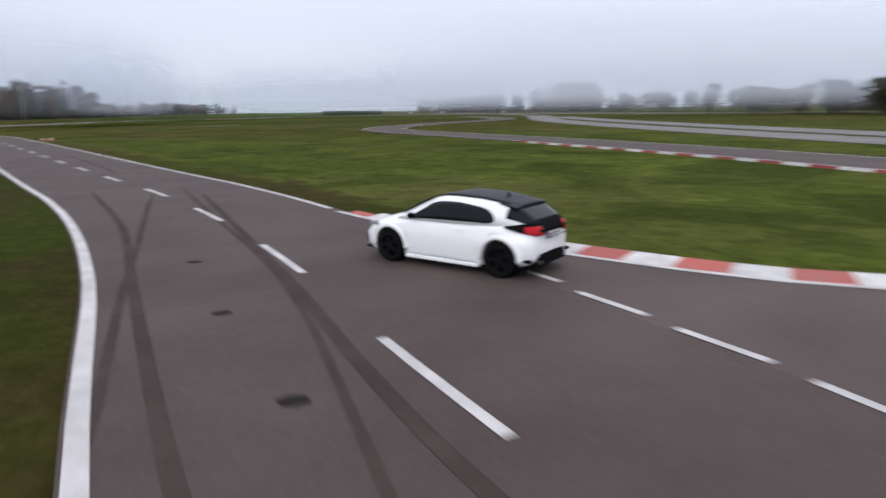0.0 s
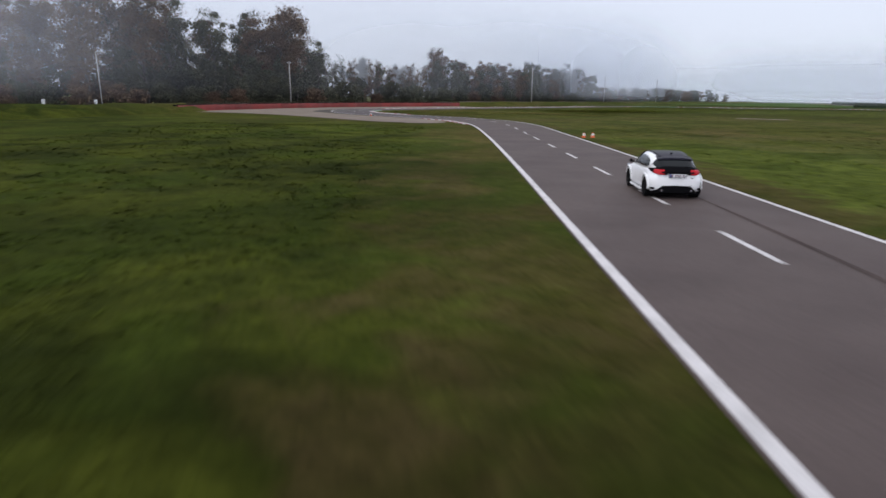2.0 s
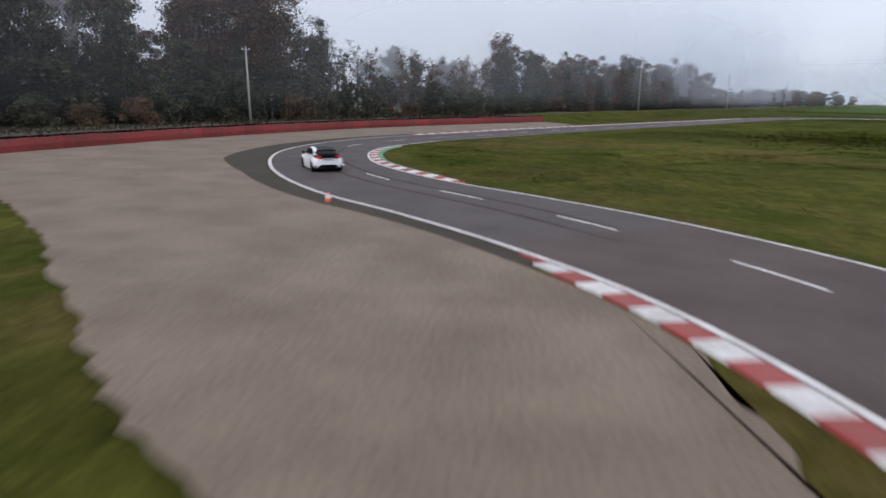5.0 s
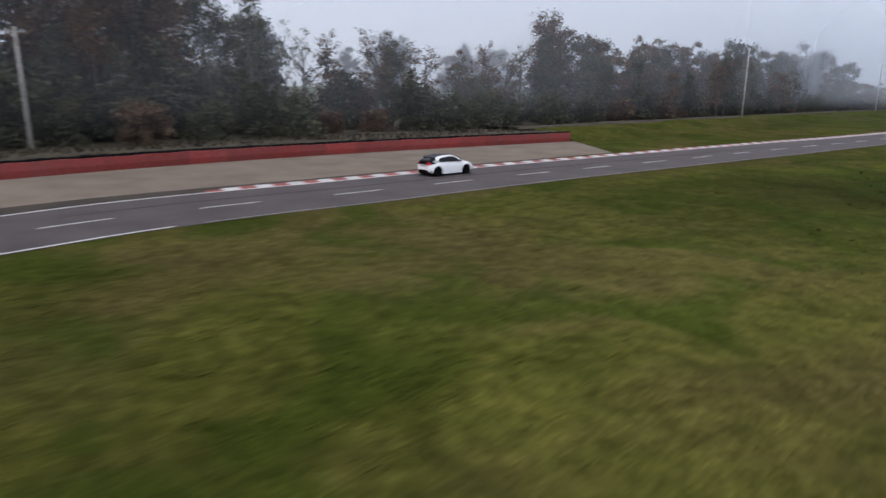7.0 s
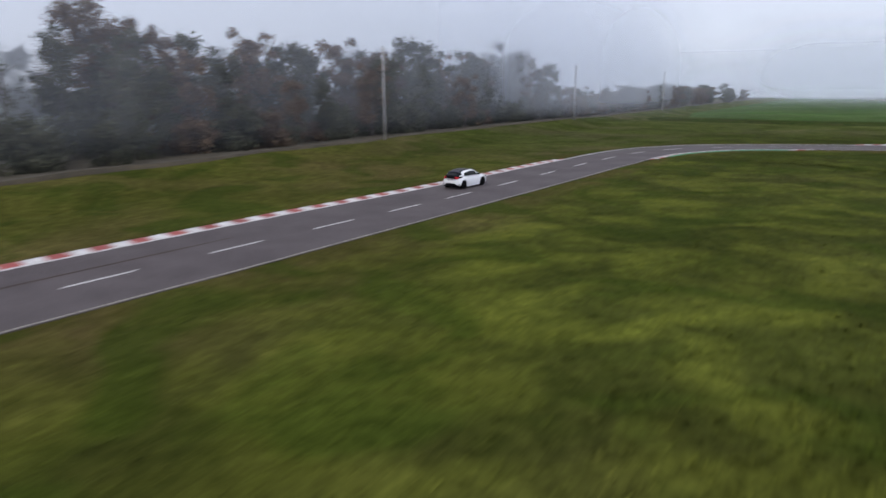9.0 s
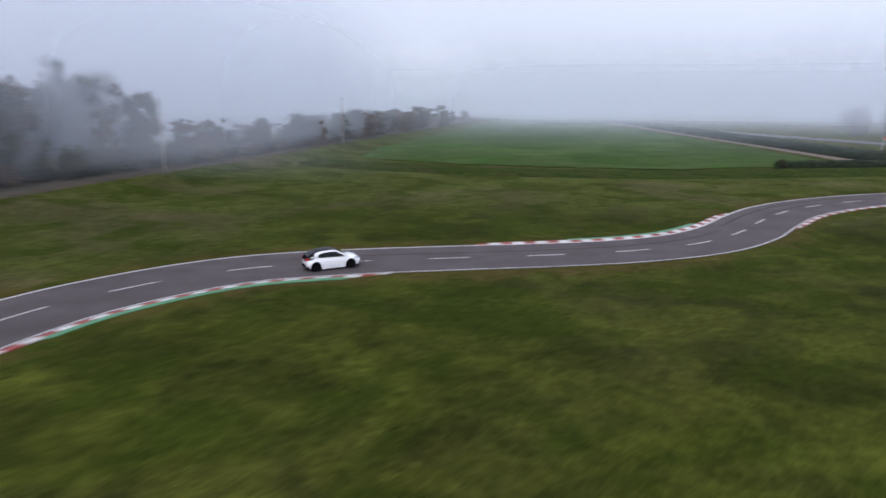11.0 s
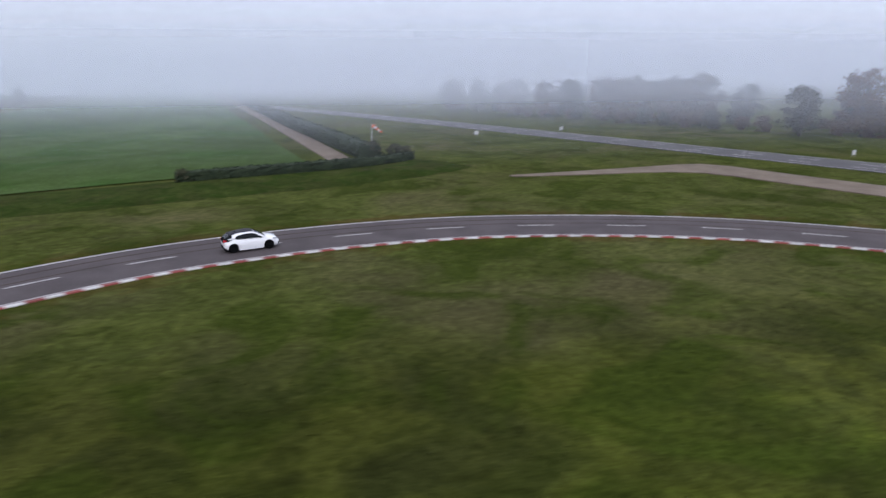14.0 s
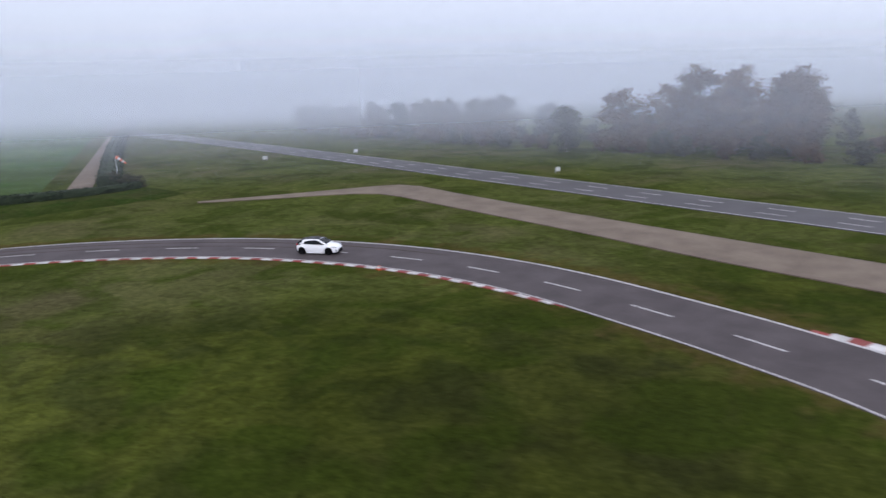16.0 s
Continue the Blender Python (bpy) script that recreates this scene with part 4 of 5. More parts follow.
mark("tyre_mark", [(-9.5, -7.0), (-5.4, -15.1), (-2.9, -21.3), (-1.5, -24.8), (-0.1, -28.2), (1.6, -32)], 0.19, RUBBER, "dark rubber tyre mark on the asphalt")
mark("tyre_mark", [(-7.0, -7.5), (-5.9, -11.5), (-3.9, -18.2), (-2.8, -22.0), (-1.4, -26.5), (-0.4, -30)], 0.14, RUBBER, "dark rubber tyre mark on the asphalt", 0.0255)
mark("tyre_mark", [(-6.5, -6.0), (-2.6, -15.6), (-0.7, -20.3), (0.4, -23.7), (1.3, -27.3), (2.4, -32)], 0.12, RUBBER, "dark rubber tyre mark on the asphalt", 0.0265)
mark("tyre_mark", [(-5.0, -8.5), (-0.6, -20.3), (0.5, -23.4), (1.3, -25.8), (2.3, -28.4), (4.4, -33)], 0.20, RUBBER, "dark rubber tyre mark on the asphalt", 0.0275)
mark("tyre_mark", [(-21.0, 16.8), (-17.2, 10.6), (-14.0, 5.2), (-11.6, 1.0)], 0.16, RUBBER, "dark rubber tyre mark on the asphalt", 0.0258)
for lo, hi, off, w, zz in ((148, 186, 1.2, 0.22, 0.0252), (150, 190, -0.35, 0.2, 0.0256), (330, 372, 1.6, 0.2, 0.0252), (372, 470, 2.2, 0.22, 0.0254), (380, 460, 0.7, 0.18, 0.0257), (196, 262, 1.9, 0.22, 0.0253)):
    pick = (ALONG >= lo) & (ALONG <= hi)
    mark("tyre_mark", (TRACK + SIDE * off)[pick][::3], w, RUBBER, "faint dark tyre mark following the driving line", zz)


def oil_spot(x, y, r):
    verts = [(x, y, 0.026)] + [(x + r * (0.9 + 0.25 * noise.noise((k * 0.9, x, y))) * math.cos(k * math.pi / 12), y + 0.8 * r * (0.9 + 0.25 * noise.noise((k * 0.9, y, x))) * math.sin(k * math.pi / 12), 0.0262) for k in range(24)]
    tagged(solid("oil_stain", verts, [(0, k + 1, (k + 1) % 24 + 1) for k in range(24)], OIL), "small dark oil stain on the asphalt", "stain", kind="structure")


for x, y, r in ((0.61, -26.63, 0.19), (-0.85, -23.44, 0.17), (-2.2, -19.9, 0.16)):
    oil_spot(x, y, r)


# ---- banks, barrier, poles ----
BANK_LINE = curve_through([(-84, 2), (-95, 28), (-103, 47), (-106.3, 57), (-110.3, 66), (-114.0, 77), (-116.8, 89), (-118.8, 101), (-119.4, 112), (-118.8, 124), (-117.4, 136), (-115.2, 151),
                           (-114.5, 175), (-114.5, 203), (-113.5, 235), (-112.0, 262), (-108.5, 297), (-106, 350), (-100, 450), (-92, 600)], 4)


def bank(name, line, profile, mat, label):
    """A long earth bank: profile of (distance to the line's left, height)."""
    n = normals_of(line)
    verts, faces = [], []
    for i, p in enumerate(line):
        for k, (d, z) in enumerate(profile):
            wob = noise.noise((p[0] * 0.11, p[1] * 0.11, k * 3.1))
            q = p + n[i] * (d + 0.35 * wob)
            verts.append((q[0], q[1], z * (1 + 0.25 * wob) if z > 0 else z))
    m = len(profile)
    for i in range(len(line) - 1):
        for k in range(m - 1):
            faces.append((i * m + k, i * m + k + 1, (i + 1) * m + k + 1, (i + 1) * m + k))
    return tagged(solid(name, verts, faces, mat, smooth=True), label, "bank", kind="structure")


k57, k151 = near(BANK_LINE, -106.3, 57), near(BANK_LINE, -115.2, 151)
bank("grass_bank", BANK_LINE[:k57 + 2], [(-3.5, -0.06), (-1.2, 0.7), (1.0, 1.25), (3.5, 1.1), (9, 0.3), (24, -0.06)], GRASS, "low green grass bank beside the barrier")
bank("earth_bank", BANK_LINE[k57:k151 + 1], [(0.0, -0.06), (0.3, 0.55), (1.4, 0.95), (3.5, 0.9), (8, 0.7), (40, 0.2)], LITTER, "weedy brown earth bank behind the red barrier")
bank("grass_bank", BANK_LINE[k151:], [(-2.5, -0.06), (1.0, 0.35), (4.5, 0.95), (6.0, 1.05), (9, 0.6), (12, -0.06)], GRASS, "low green grass bank in front of the trees")
bank("woodland_floor", BANK_LINE[k151:], [(6.6, 0.5), (7.2, 1.12), (9, 1.0), (16, 0.5), (40, 0.2)], LITTER, "brown leaf litter and dry stalks below the trees")


def build_barrier():
    holder = tagged(empty("tyre_barrier"), "red belt-covered tyre barrier along the gravel trap", "barrier")
    pts = even(BARRIER_LINE, 34)
    nn = normals_of(pts)
    for i in range(33):
        a, b, na, nb = pts[i], pts[i + 1], nn[i], nn[i + 1]
        h0 = 0.93 + 0.07 * noise.noise((i * 0.8, 0.0, 1.0))
        h1 = 0.93 + 0.07 * noise.noise((i * 0.8 + 0.8, 0.0, 1.0))
        bow = (na + nb) * 0.5 * (-0.05 + 0.05 * noise.noise((i * 2.3, 4.0, 0.0)))
        mid = (a + b) / 2 + bow
        verts = []
        for (p, n, h) in ((a, na, h0), (mid, (na + nb) / 2, (h0 + h1) / 2 - 0.03), (b, nb, h1)):
            for d, z in ((0.0, -0.05), (-0.04, 0.45 * h), (0.0, h), (0.12, h + 0.01), (0.14, -0.05)):
                q = p + n * d
                verts.append((q[0], q[1], z))
        faces = [(r * 5 + k, r * 5 + k + 1, (r + 1) * 5 + k + 1, (r + 1) * 5 + k) for r in range(2) for k in range(4)] + [(0, 4, 3, 2, 1), (10, 11, 12, 13, 14)]
        solid("belt_panel", verts, faces, BARRIER_RED, holder, smooth=False)
    dense = even(BARRIER_LINE, 150)
    dn = normals_of(dense)
    bm = bmesh.new()
    lathe(bm, [(0.16, -0.1), (0.30, -0.11), (0.33, 0.0), (0.30, 0.11), (0.16, 0.1), (0.16, -0.1)], 12)
    me = bpy.data.meshes.new("tyre")
    bm.to_mesh(me)
    bm.free()
    me.materials.append(TYRE)
    for i in range(150):
        q = dense[i] + dn[i] * 0.5
        ob = new("tyre", me)
        ob.parent = holder
        ob.matrix_local = pose(q[0], q[1], 0.93 + 0.06 * noise.noise((i * 0.7, 2.0, 0.0)), 90, 0, 0)


build_barrier()


def build_pole(x, y, z0, h, lean=0.0, lamp=False):
    m = pose(x, y, z0, 0, lean, 0)
    pole = tagged(empty("utility_pole" if not lamp else "street_lamp", m), "grey concrete utility pole before the trees" if not lamp else "grey street lamp with a short arm by the bank", "pole", group="poles by the trees")
    bm = bmesh.new()
    bmesh.ops.create_cone(bm, cap_ends=True, segments=12, radius1=0.17 if not lamp else 0.09, radius2=0.10 if not lamp else 0.05, depth=h + 0.6, matrix=Matrix.Translation((0, 0, h / 2 - 0.3)))
    part("shaft", bm, CONCRETE, pole, smooth=True)
    bm = bmesh.new()
    if lamp:
        box(bm, 0.45, 0, h - 0.05, 0.9, 0.06, 0.06)
        part("arm", bm, CONCRETE, pole)
        bm = bmesh.new()
        box(bm, 0.95, 0, h - 0.03, 0.5, 0.2, 0.1, 0.03)
        part("lamp_head", bm, CONCRETE, pole)
    else:
        box(bm, 0, 0, h - 0.35, 0.10, 1.3, 0.10, 0.01)
        part("crossarm", bm, CONCRETE, pole)
        for s in (-0.5, 0.5):
            bm = bmesh.new()
            bmesh.ops.create_cone(bm, cap_ends=True, segments=8, radius1=0.05, radius2=0.03, depth=0.16, matrix=Matrix.Translation((0, s, h - 0.22)))
            part("insulator", bm, BOARD_WHITE, pole)


build_pole(-128.3, 102.7, 0.5, 9.3, -1.5)
build_pole(-120.1, 208.0, 0.5, 12.0)
build_pole(-116.0, 268.2, 0.4, 11.0)
build_pole(-112.0, 330.0, 0.4, 11.0)
build_pole(-109.6, 48.3, 0.3, 8.0, -3.0, True)


# ---- trees ----
def tree_mesh_data(height, spread, base, lobes, leaves, leaf, seed, limbs=9, bare=0.0, slim=1.0):
    """Verts and faces of the wood and of the leaves of one tree."""
    rnd = np.random.RandomState(seed)
    wv, wf = [], []

    def limb(p0, p1, r0, r1, sides=6, steps=4, wob=0.25):
        start = len(wv)
        p0, p1 = np.array(p0, float), np.array(p1, float)
        d = (p1 - p0) / (np.linalg.norm(p1 - p0) + 1e-9)
        u = np.cross(d, (0.3, 0.9, 0.2))
        u /= np.linalg.norm(u) + 1e-9
        v = np.cross(d, u)
        for k in range(steps + 1):
            t = k / steps
            c = p0 + (p1 - p0) * t + (rnd.normal(0, wob, 3) if 0 < k < steps else 0)
            r = r0 + (r1 - r0) * t
            for j in range(sides):
                a = 2 * math.pi * j / sides
                wv.append(tuple(c + r * (u * math.cos(a) + v * math.sin(a))))
        for k in range(steps):
            for j in range(sides):
                wf.append((start + k * sides + j, start + k * sides + (j + 1) % sides, start + (k + 1) * sides + (j + 1) % sides, start + (k + 1) * sides + j))

    r_trunk = 0.018 * height * slim
    limb((0, 0, -0.4), (rnd.normal(0, 0.3), rnd.normal(0, 0.3), height * 0.82), r_trunk, r_trunk * 0.2, 8, 6, 0.15)
    ends = []
    for k in range(limbs):
        h0 = height * (base + (0.78 - base) * k / limbs)
        a = rnd.uniform(0, 2 * math.pi)
        out = spread * rnd.uniform(0.55, 0.95) * (1 - 0.35 * k / limbs)
        end = (out * math.cos(a), out * math.sin(a), min(height * 0.97, h0 + height * rnd.uniform(0.12, 0.26)))
        limb((0, 0, h0), end, r_trunk * 0.42, r_trunk * 0.07, 5, 3, 0.2)
        ends.append(end)
        for _ in range(2):
            b = np.array(end) * rnd.uniform(0.5, 0.8) + (0, 0, h0 * 0.25)
            e2 = b + rnd.normal(0, spread * 0.28, 3) + (0, 0, height * 0.07)
            limb(b, e2, r_trunk * 0.16, r_trunk * 0.03, 4, 2, 0.1)
            ends.append(tuple(e2))
    lv, lf = [], []
    centres = [(np.array(e), spread * rnd.uniform(0.22, 0.42)) for e in ends]
    for _ in range(lobes):
        a, q = rnd.uniform(0, 2 * math.pi), rnd.uniform(0, 1)
        hh = height * (base + (1 - base) * rnd.uniform(0.05, 0.97))
        t = (hh / height - base) / (1 - base)
        rr = spread * math.sqrt(max(0.05, 1 - (2 * t - 0.85) ** 2 * 0.8)) * math.sqrt(q)
        centres.append((np.array((rr * math.cos(a), rr * math.sin(a), hh)), spread * rnd.uniform(0.18, 0.36)))
    per = max(1, int(leaves / len(centres)))
    for c, r in centres:
        if rnd.uniform() < bare:
            continue
        pts = rnd.normal(0, 0.5, (per, 3)) * (r, r, r * 0.75) + c
        for p in pts:
            if p[2] < height * base * 0.6:
                continue
            a, b = rnd.normal(0, 1, 3), rnd.normal(0, 1, 3)
            a /= np.linalg.norm(a)
            b -= a * (a @ b)
            b /= np.linalg.norm(b)
            sz = leaf * rnd.uniform(0.5, 1.2)
            k = len(lv)
            lv += [tuple(p - a * sz), tuple(p + b * sz * 0.7), tuple(p + a * sz - b * sz * 0.3)]
            lf.append((k, k + 1, k + 2))
    return wv, wf, lv, lf


def build_tree(label, leaf_mat, *spec, **more):
    wv, wf, lv, lf = tree_mesh_data(*spec, **more)
    tree = tagged(empty("tree", pose(0, -600, 0)), label, "tree", group="trees round the track")
    solid("trunk", wv, wf, BARK, tree)
    solid("crown", lv, lf, leaf_mat, tree)
    return tree


def build_bush(label, leaf_mat, height, spread, leaves, leaf, seed):
    wv, wf, lv, lf = tree_mesh_data(height, spread, 0.03, 26, leaves, leaf, seed, 7, 0.0, 0.7)
    bush = tagged(empty("bush", pose(0, -600, 0)), label, "bush", group="undergrowth below the trees")
    solid("stems", wv, wf, BARK, bush)
    solid("foliage", lv, lf, leaf_mat, bush)
    return bush


TALL = [build_tree("tall broad tree with thinning brown autumn leaves", LEAF_BROWN, 23.5, 5.6, 0.20, 30, 8400, 0.30, 11, limbs=11),
        build_tree("tall tree with dull green and brown leaves", LEAF_GREEN, 22.5, 5.0, 0.16, 30, 8400, 0.30, 12, limbs=11),
        build_tree("tall brown-leaved tree with an open crown", LEAF_BROWN, 21.0, 4.6, 0.22, 24, 6600, 0.30, 13, limbs=10, bare=0.15)]
MEDIUM = [build_tree("medium dull green tree with a rounded crown", LEAF_GREEN, 15.0, 3.9, 0.14, 26, 6000, 0.26, 21),
          build_tree("medium tree with brownish autumn crown", LEAF_BROWN, 14.0, 3.6, 0.16, 24, 5400, 0.26, 22),
          build_tree("slender dark green tree in the tree line", LEAF_GREEN, 14.5, 2.7, 0.10, 24, 5400, 0.25, 23)]
THIN = [build_tree("slender almost leafless tree with bare branches", LEAF_GREEN, 13.5, 2.2, 0.25, 8, 1400, 0.20, 31, limbs=13, bare=0.4),
        build_tree("thin half-bare tree with sparse leaves", LEAF_BROWN, 12.5, 2.4, 0.22, 10, 2000, 0.20, 32, limbs=12, bare=0.3)]
BUSHES = [build_bush("dense dark green bush under the trees", LEAF_GREEN, 5.2, 3.0, 3400, 0.26, 41), build_bush("dense brownish scrub under the trees", LEAF_BROWN, 4.2, 2.8, 2800, 0.25, 42),
          build_bush("dark green scrub with dense leaves", LEAF_GREEN, 6.6, 2.6, 3400, 0.26, 43)]
FULL = [build_tree("broad hazy tree with a full brownish crown down to the ground", LEAF_BROWN, 14.0, 4.4, 0.05, 64, 7500, 0.30, 51, limbs=10),
        build_tree("broad dull green tree with a dense crown down to the ground", LEAF_GREEN, 13.0, 4.0, 0.05, 60, 7000, 0.30, 52, limbs=10)]
planted = {id(o): 0 for o in FULL + TALL + MEDIUM + THIN + BUSHES}


def plant(kind, x, y, z=0.2, size=1.0, broad=1.0):
    """The first planting takes the built tree itself, later ones copies."""
    m = pose(x, y, z, 0, 0, random.uniform(0, 360)) @ Matrix.Diagonal((size * broad * random.uniform(0.92, 1.08), size * broad * random.uniform(0.92, 1.08), size, 1))
    if planted[id(kind)] == 0:
        kind.matrix_basis = m
    else:
        ob = copy_thing(kind, Matrix())
        ob.matrix_basis = m
    planted[id(kind)] += 1


rng = random.Random(5)
# the tall wood beside the bend
for k in range(20):
    y = 22 + k * 5.0 + rng.uniform(-1.5, 1.5)
    plant(rng.choice(TALL), -140 - 7 * (k % 2) + rng.uniform(-2.5, 2.5) - (10 if y < 45 else 0), y, 0.1, rng.uniform(0.82, 1.06))
for k in range(9):
    plant(rng.choice(TALL + MEDIUM), -162 + rng.uniform(-6, 6), 10 + k * 11 + rng.uniform(-3, 3), 0, rng.uniform(0.8, 1.0))
for k in range(12):
    plant(rng.choice(MEDIUM), -136 + rng.uniform(-2, 2), 30 + k * 7.6 + rng.uniform(-2, 2), 0.1, rng.uniform(0.55, 0.8))
# the thin row
for k in range(17):
    y = 121 + k * 3.3 + rng.uniform(-1, 1)
    plant(rng.choice(THIN + THIN + [MEDIUM[2]]), -139 + rng.uniform(-5, 3), y, 0.1, rng.uniform(0.72, 1.0))
plant(TALL[0], -144.3, 185.3, 0.1, 0.79)
plant(MEDIUM[2], -140, 179, 0.1, 0.95)
plant(MEDIUM[1], -148, 190, 0.1, 1.05)
# the denser row towards the pole and beyond
for k in range(24):
    y = 186 + k * 3.5 + rng.uniform(-1.2, 1.2)
    plant(rng.choice(MEDIUM), -140 + (y - 186) * 0.07 + rng.uniform(-5, 3), y, 0.1, rng.uniform(0.78, 1.0))
plant(TALL[1], -132.9, 272.3, 0.1, 0.74)
for k in range(30):
    y = 270 + k * 7.0 + rng.uniform(-2, 2)
    plant(rng.choice(MEDIUM), -129 + (y - 270) * 0.10 + rng.uniform(-7, 4), y, 0.1, rng.uniform(0.6, 0.9) if y < 283 else rng.uniform(0.38, 0.54), 1.0 if y < 283 else 1.6)
for k in range(58):
    y = 18 + k * 5.0 + rng.uniform(-1.5, 1.5)
    base = -131 if y < 260 else -131 + (y - 260) * 0.12
    plant(rng.choice(BUSHES), base + rng.uniform(-2.5, 1.5) - (6 if y < 40 else 0), y, 0.05, rng.uniform(0.65, 1.05))
for k in range(26):
    plant(rng.choice(BUSHES), -141 + rng.uniform(-4, 3), 115 + k * 6 + rng.uniform(-2, 2), 0.05, rng.uniform(0.9, 1.3))
for k in range(28):
    y = 150 + k * 4.6 + rng.uniform(-1.5, 1.5)
    plant(rng.choice(MEDIUM), -151 + (y - 186) * 0.06 + rng.uniform(-6, 4), y, 0.1, rng.uniform(0.7, 0.95))
for k in range(23):
    y = 182 + k * 4.4 + rng.uniform(-1.5, 1.5)
    plant(rng.choice(MEDIUM + BUSHES[2:]), -134 + (y - 186) * 0.07 + rng.uniform(-2, 2), y, 0.1, rng.uniform(0.6, 0.85))
for x, y in ((-140, 267), (-132, 277), (-138, 275)):
    plant(rng.choice(TALL[:2]), x, y, 0.1, 0.66)
# a second rank behind the thin row
for k in range(8):
    plant(rng.choice(MEDIUM), -153 + rng.uniform(-4, 4), 104 + k * 4.8 + rng.uniform(-1.5, 1.5), 0.1, rng.uniform(0.8, 1.0), 1.15)
for x, y, h in ((-143, 116, 0.86), (-149, 122, 0.82), (-146, 129, 0.74), (-152, 112, 0.9)):
    plant(TALL[1], x, y, 0.1, h)
# undergrowth and low trees that close the belts
for x, y in ((-138, 84), (-139, 92), (-138, 100), (-139, 108), (-138, 115)):
    plant(BUSHES[2], x, y, 0.05, 1.3, 1.3)
for k in range(26):
    plant(rng.choice(BUSHES), -146 + rng.uniform(-6, 6), 20 + k * 4.2 + rng.uniform(-2, 2), 0.05, rng.uniform(1.0, 1.45), 1.25)
for k in range(34):
    y = 272 + k * 4.6 + rng.uniform(-2, 2)
    plant(rng.choice(MEDIUM), -127 + (y - 270) * 0.11 + rng.uniform(-5, 5), y, 0.1, rng.uniform(0.34, 0.50), 1.7)
for k in range(22):
    y = 60 + k * 5.2 + rng.uniform(-2, 2)
    plant(rng.choice(MEDIUM[:2]), 112 + rng.uniform(-8, 10), y, 0, rng.uniform(0.42, 0.60), 1.5)
# the row beyond the straight
for x, y, h in ((70, 358.7, 0.74), (66, 364, 0.70), (76.2, 336.1, 0.64), (86.4, 332.9, 0.80), (45.3, 389.9, 0.62), (50, 384, 0.66), (56, 377, 0.68), (60, 371, 0.70), (39, 400, 0.6), (33, 410, 0.62), (28, 420, 0.6)):
    plant(rng.choice(FULL), x, y, 0, h * 1.08, 1.15)
for x, y, h in ((98.6, 326.3, 0.72), (104, 322, 0.70), (108, 312, 0.68), (113, 318, 0.66)):
    plant(FULL[0 if rng.random() < 0.5 else 1], x, y, 0, h * 1.6, 1.1)
for k in range(26):
    y = 300 - k * 10 + rng.uniform(-3, 3)
    plant(rng.choice(FULL), 116 + 0.12 * (300 - y) * (1 if k < 12 else 0.4) + rng.uniform(-6, 8) - max(0, (140 - y)) * 0.25, y, 0, rng.uniform(0.48, 0.68), 1.3)
for k in range(26):
    t = k / 25
    plant(rng.choice(BUSHES), 40 + 75 * t + rng.uniform(-2, 2), 398 - 110 * t + rng.uniform(-2, 2), 0, rng.uniform(0.45, 0.8))


for k in range(44):
    t = k / 43
    plant(rng.choice(MEDIUM + BUSHES), 30 + 88 * t + rng.uniform(-3, 10), 425 - 118 * t + rng.uniform(-2, 8), 0, rng.uniform(0.42, 0.66), 1.4)
for k in range(7):
    plant(rng.choice(FULL), 96 + 3.2 * k + rng.uniform(-1, 1), 330 - 2.5 * k + rng.uniform(-3, 3), 0, rng.uniform(0.70, 0.92), 1.2)


# ---- hedges ----
def build_hedge(line, width, height, label, seed):
    rnd = np.random.RandomState(seed)
    pts = curve_through(line, 1.2)
    n = normals_of(pts)
    prof = [(-0.5, 0.0), (-0.52, 0.35), (-0.5, 0.7), (-0.42, 0.95), (-0.2, 1.0), (0.2, 1.0), (0.42, 0.95), (0.5, 0.7), (0.52, 0.35), (0.5, 0.0)]
    verts, faces = [], []
    m = len(prof)
    for i, p in enumerate(pts):
        for d, h in prof:
            q = p + n[i] * (d * width + rnd.normal(0, 0.07))
            verts.append((q[0], q[1], h * height * (1 + rnd.normal(0, 0.03))))
    for i in range(len(pts) - 1):
        faces += [(i * m + k, i * m + k + 1, (i + 1) * m + k + 1, (i + 1) * m + k) for k in range(m - 1)]
    faces += [tuple(range(m)), tuple(range(len(verts) - m, len(verts)))[::-1]]
    hedge = tagged(empty("hedge"), label, "hedge", group="hedges by the field")
    solid("core", verts, faces, HEDGE, hedge)
    lv, lf = [], []
    for _ in range(int(len(pts) * 55)):
        i = rnd.randint(0, len(pts))
        d, h = prof[rnd.randint(1, m - 1)]
        p = pts[i] + (pts[min(i + 1, len(pts) - 1)] - pts[i]) * rnd.uniform(0, 1) + n[i] * (d * width) + rnd.normal(0, 0.16, 2)
        c = np.array((p[0], p[1], min(max(0.1, h * height + rnd.normal(0, 0.07)), height + 0.08)))
        a, b = rnd.normal(0, 0.09, 3), rnd.normal(0, 0.09, 3)
        k = len(lv)
        lv += [tuple(c - a), tuple(c + b), tuple(c + a), tuple(c - b)]
        lf.append((k, k + 1, k + 2, k + 3))
    solid("leaves", lv, lf, HEDGE, hedge)


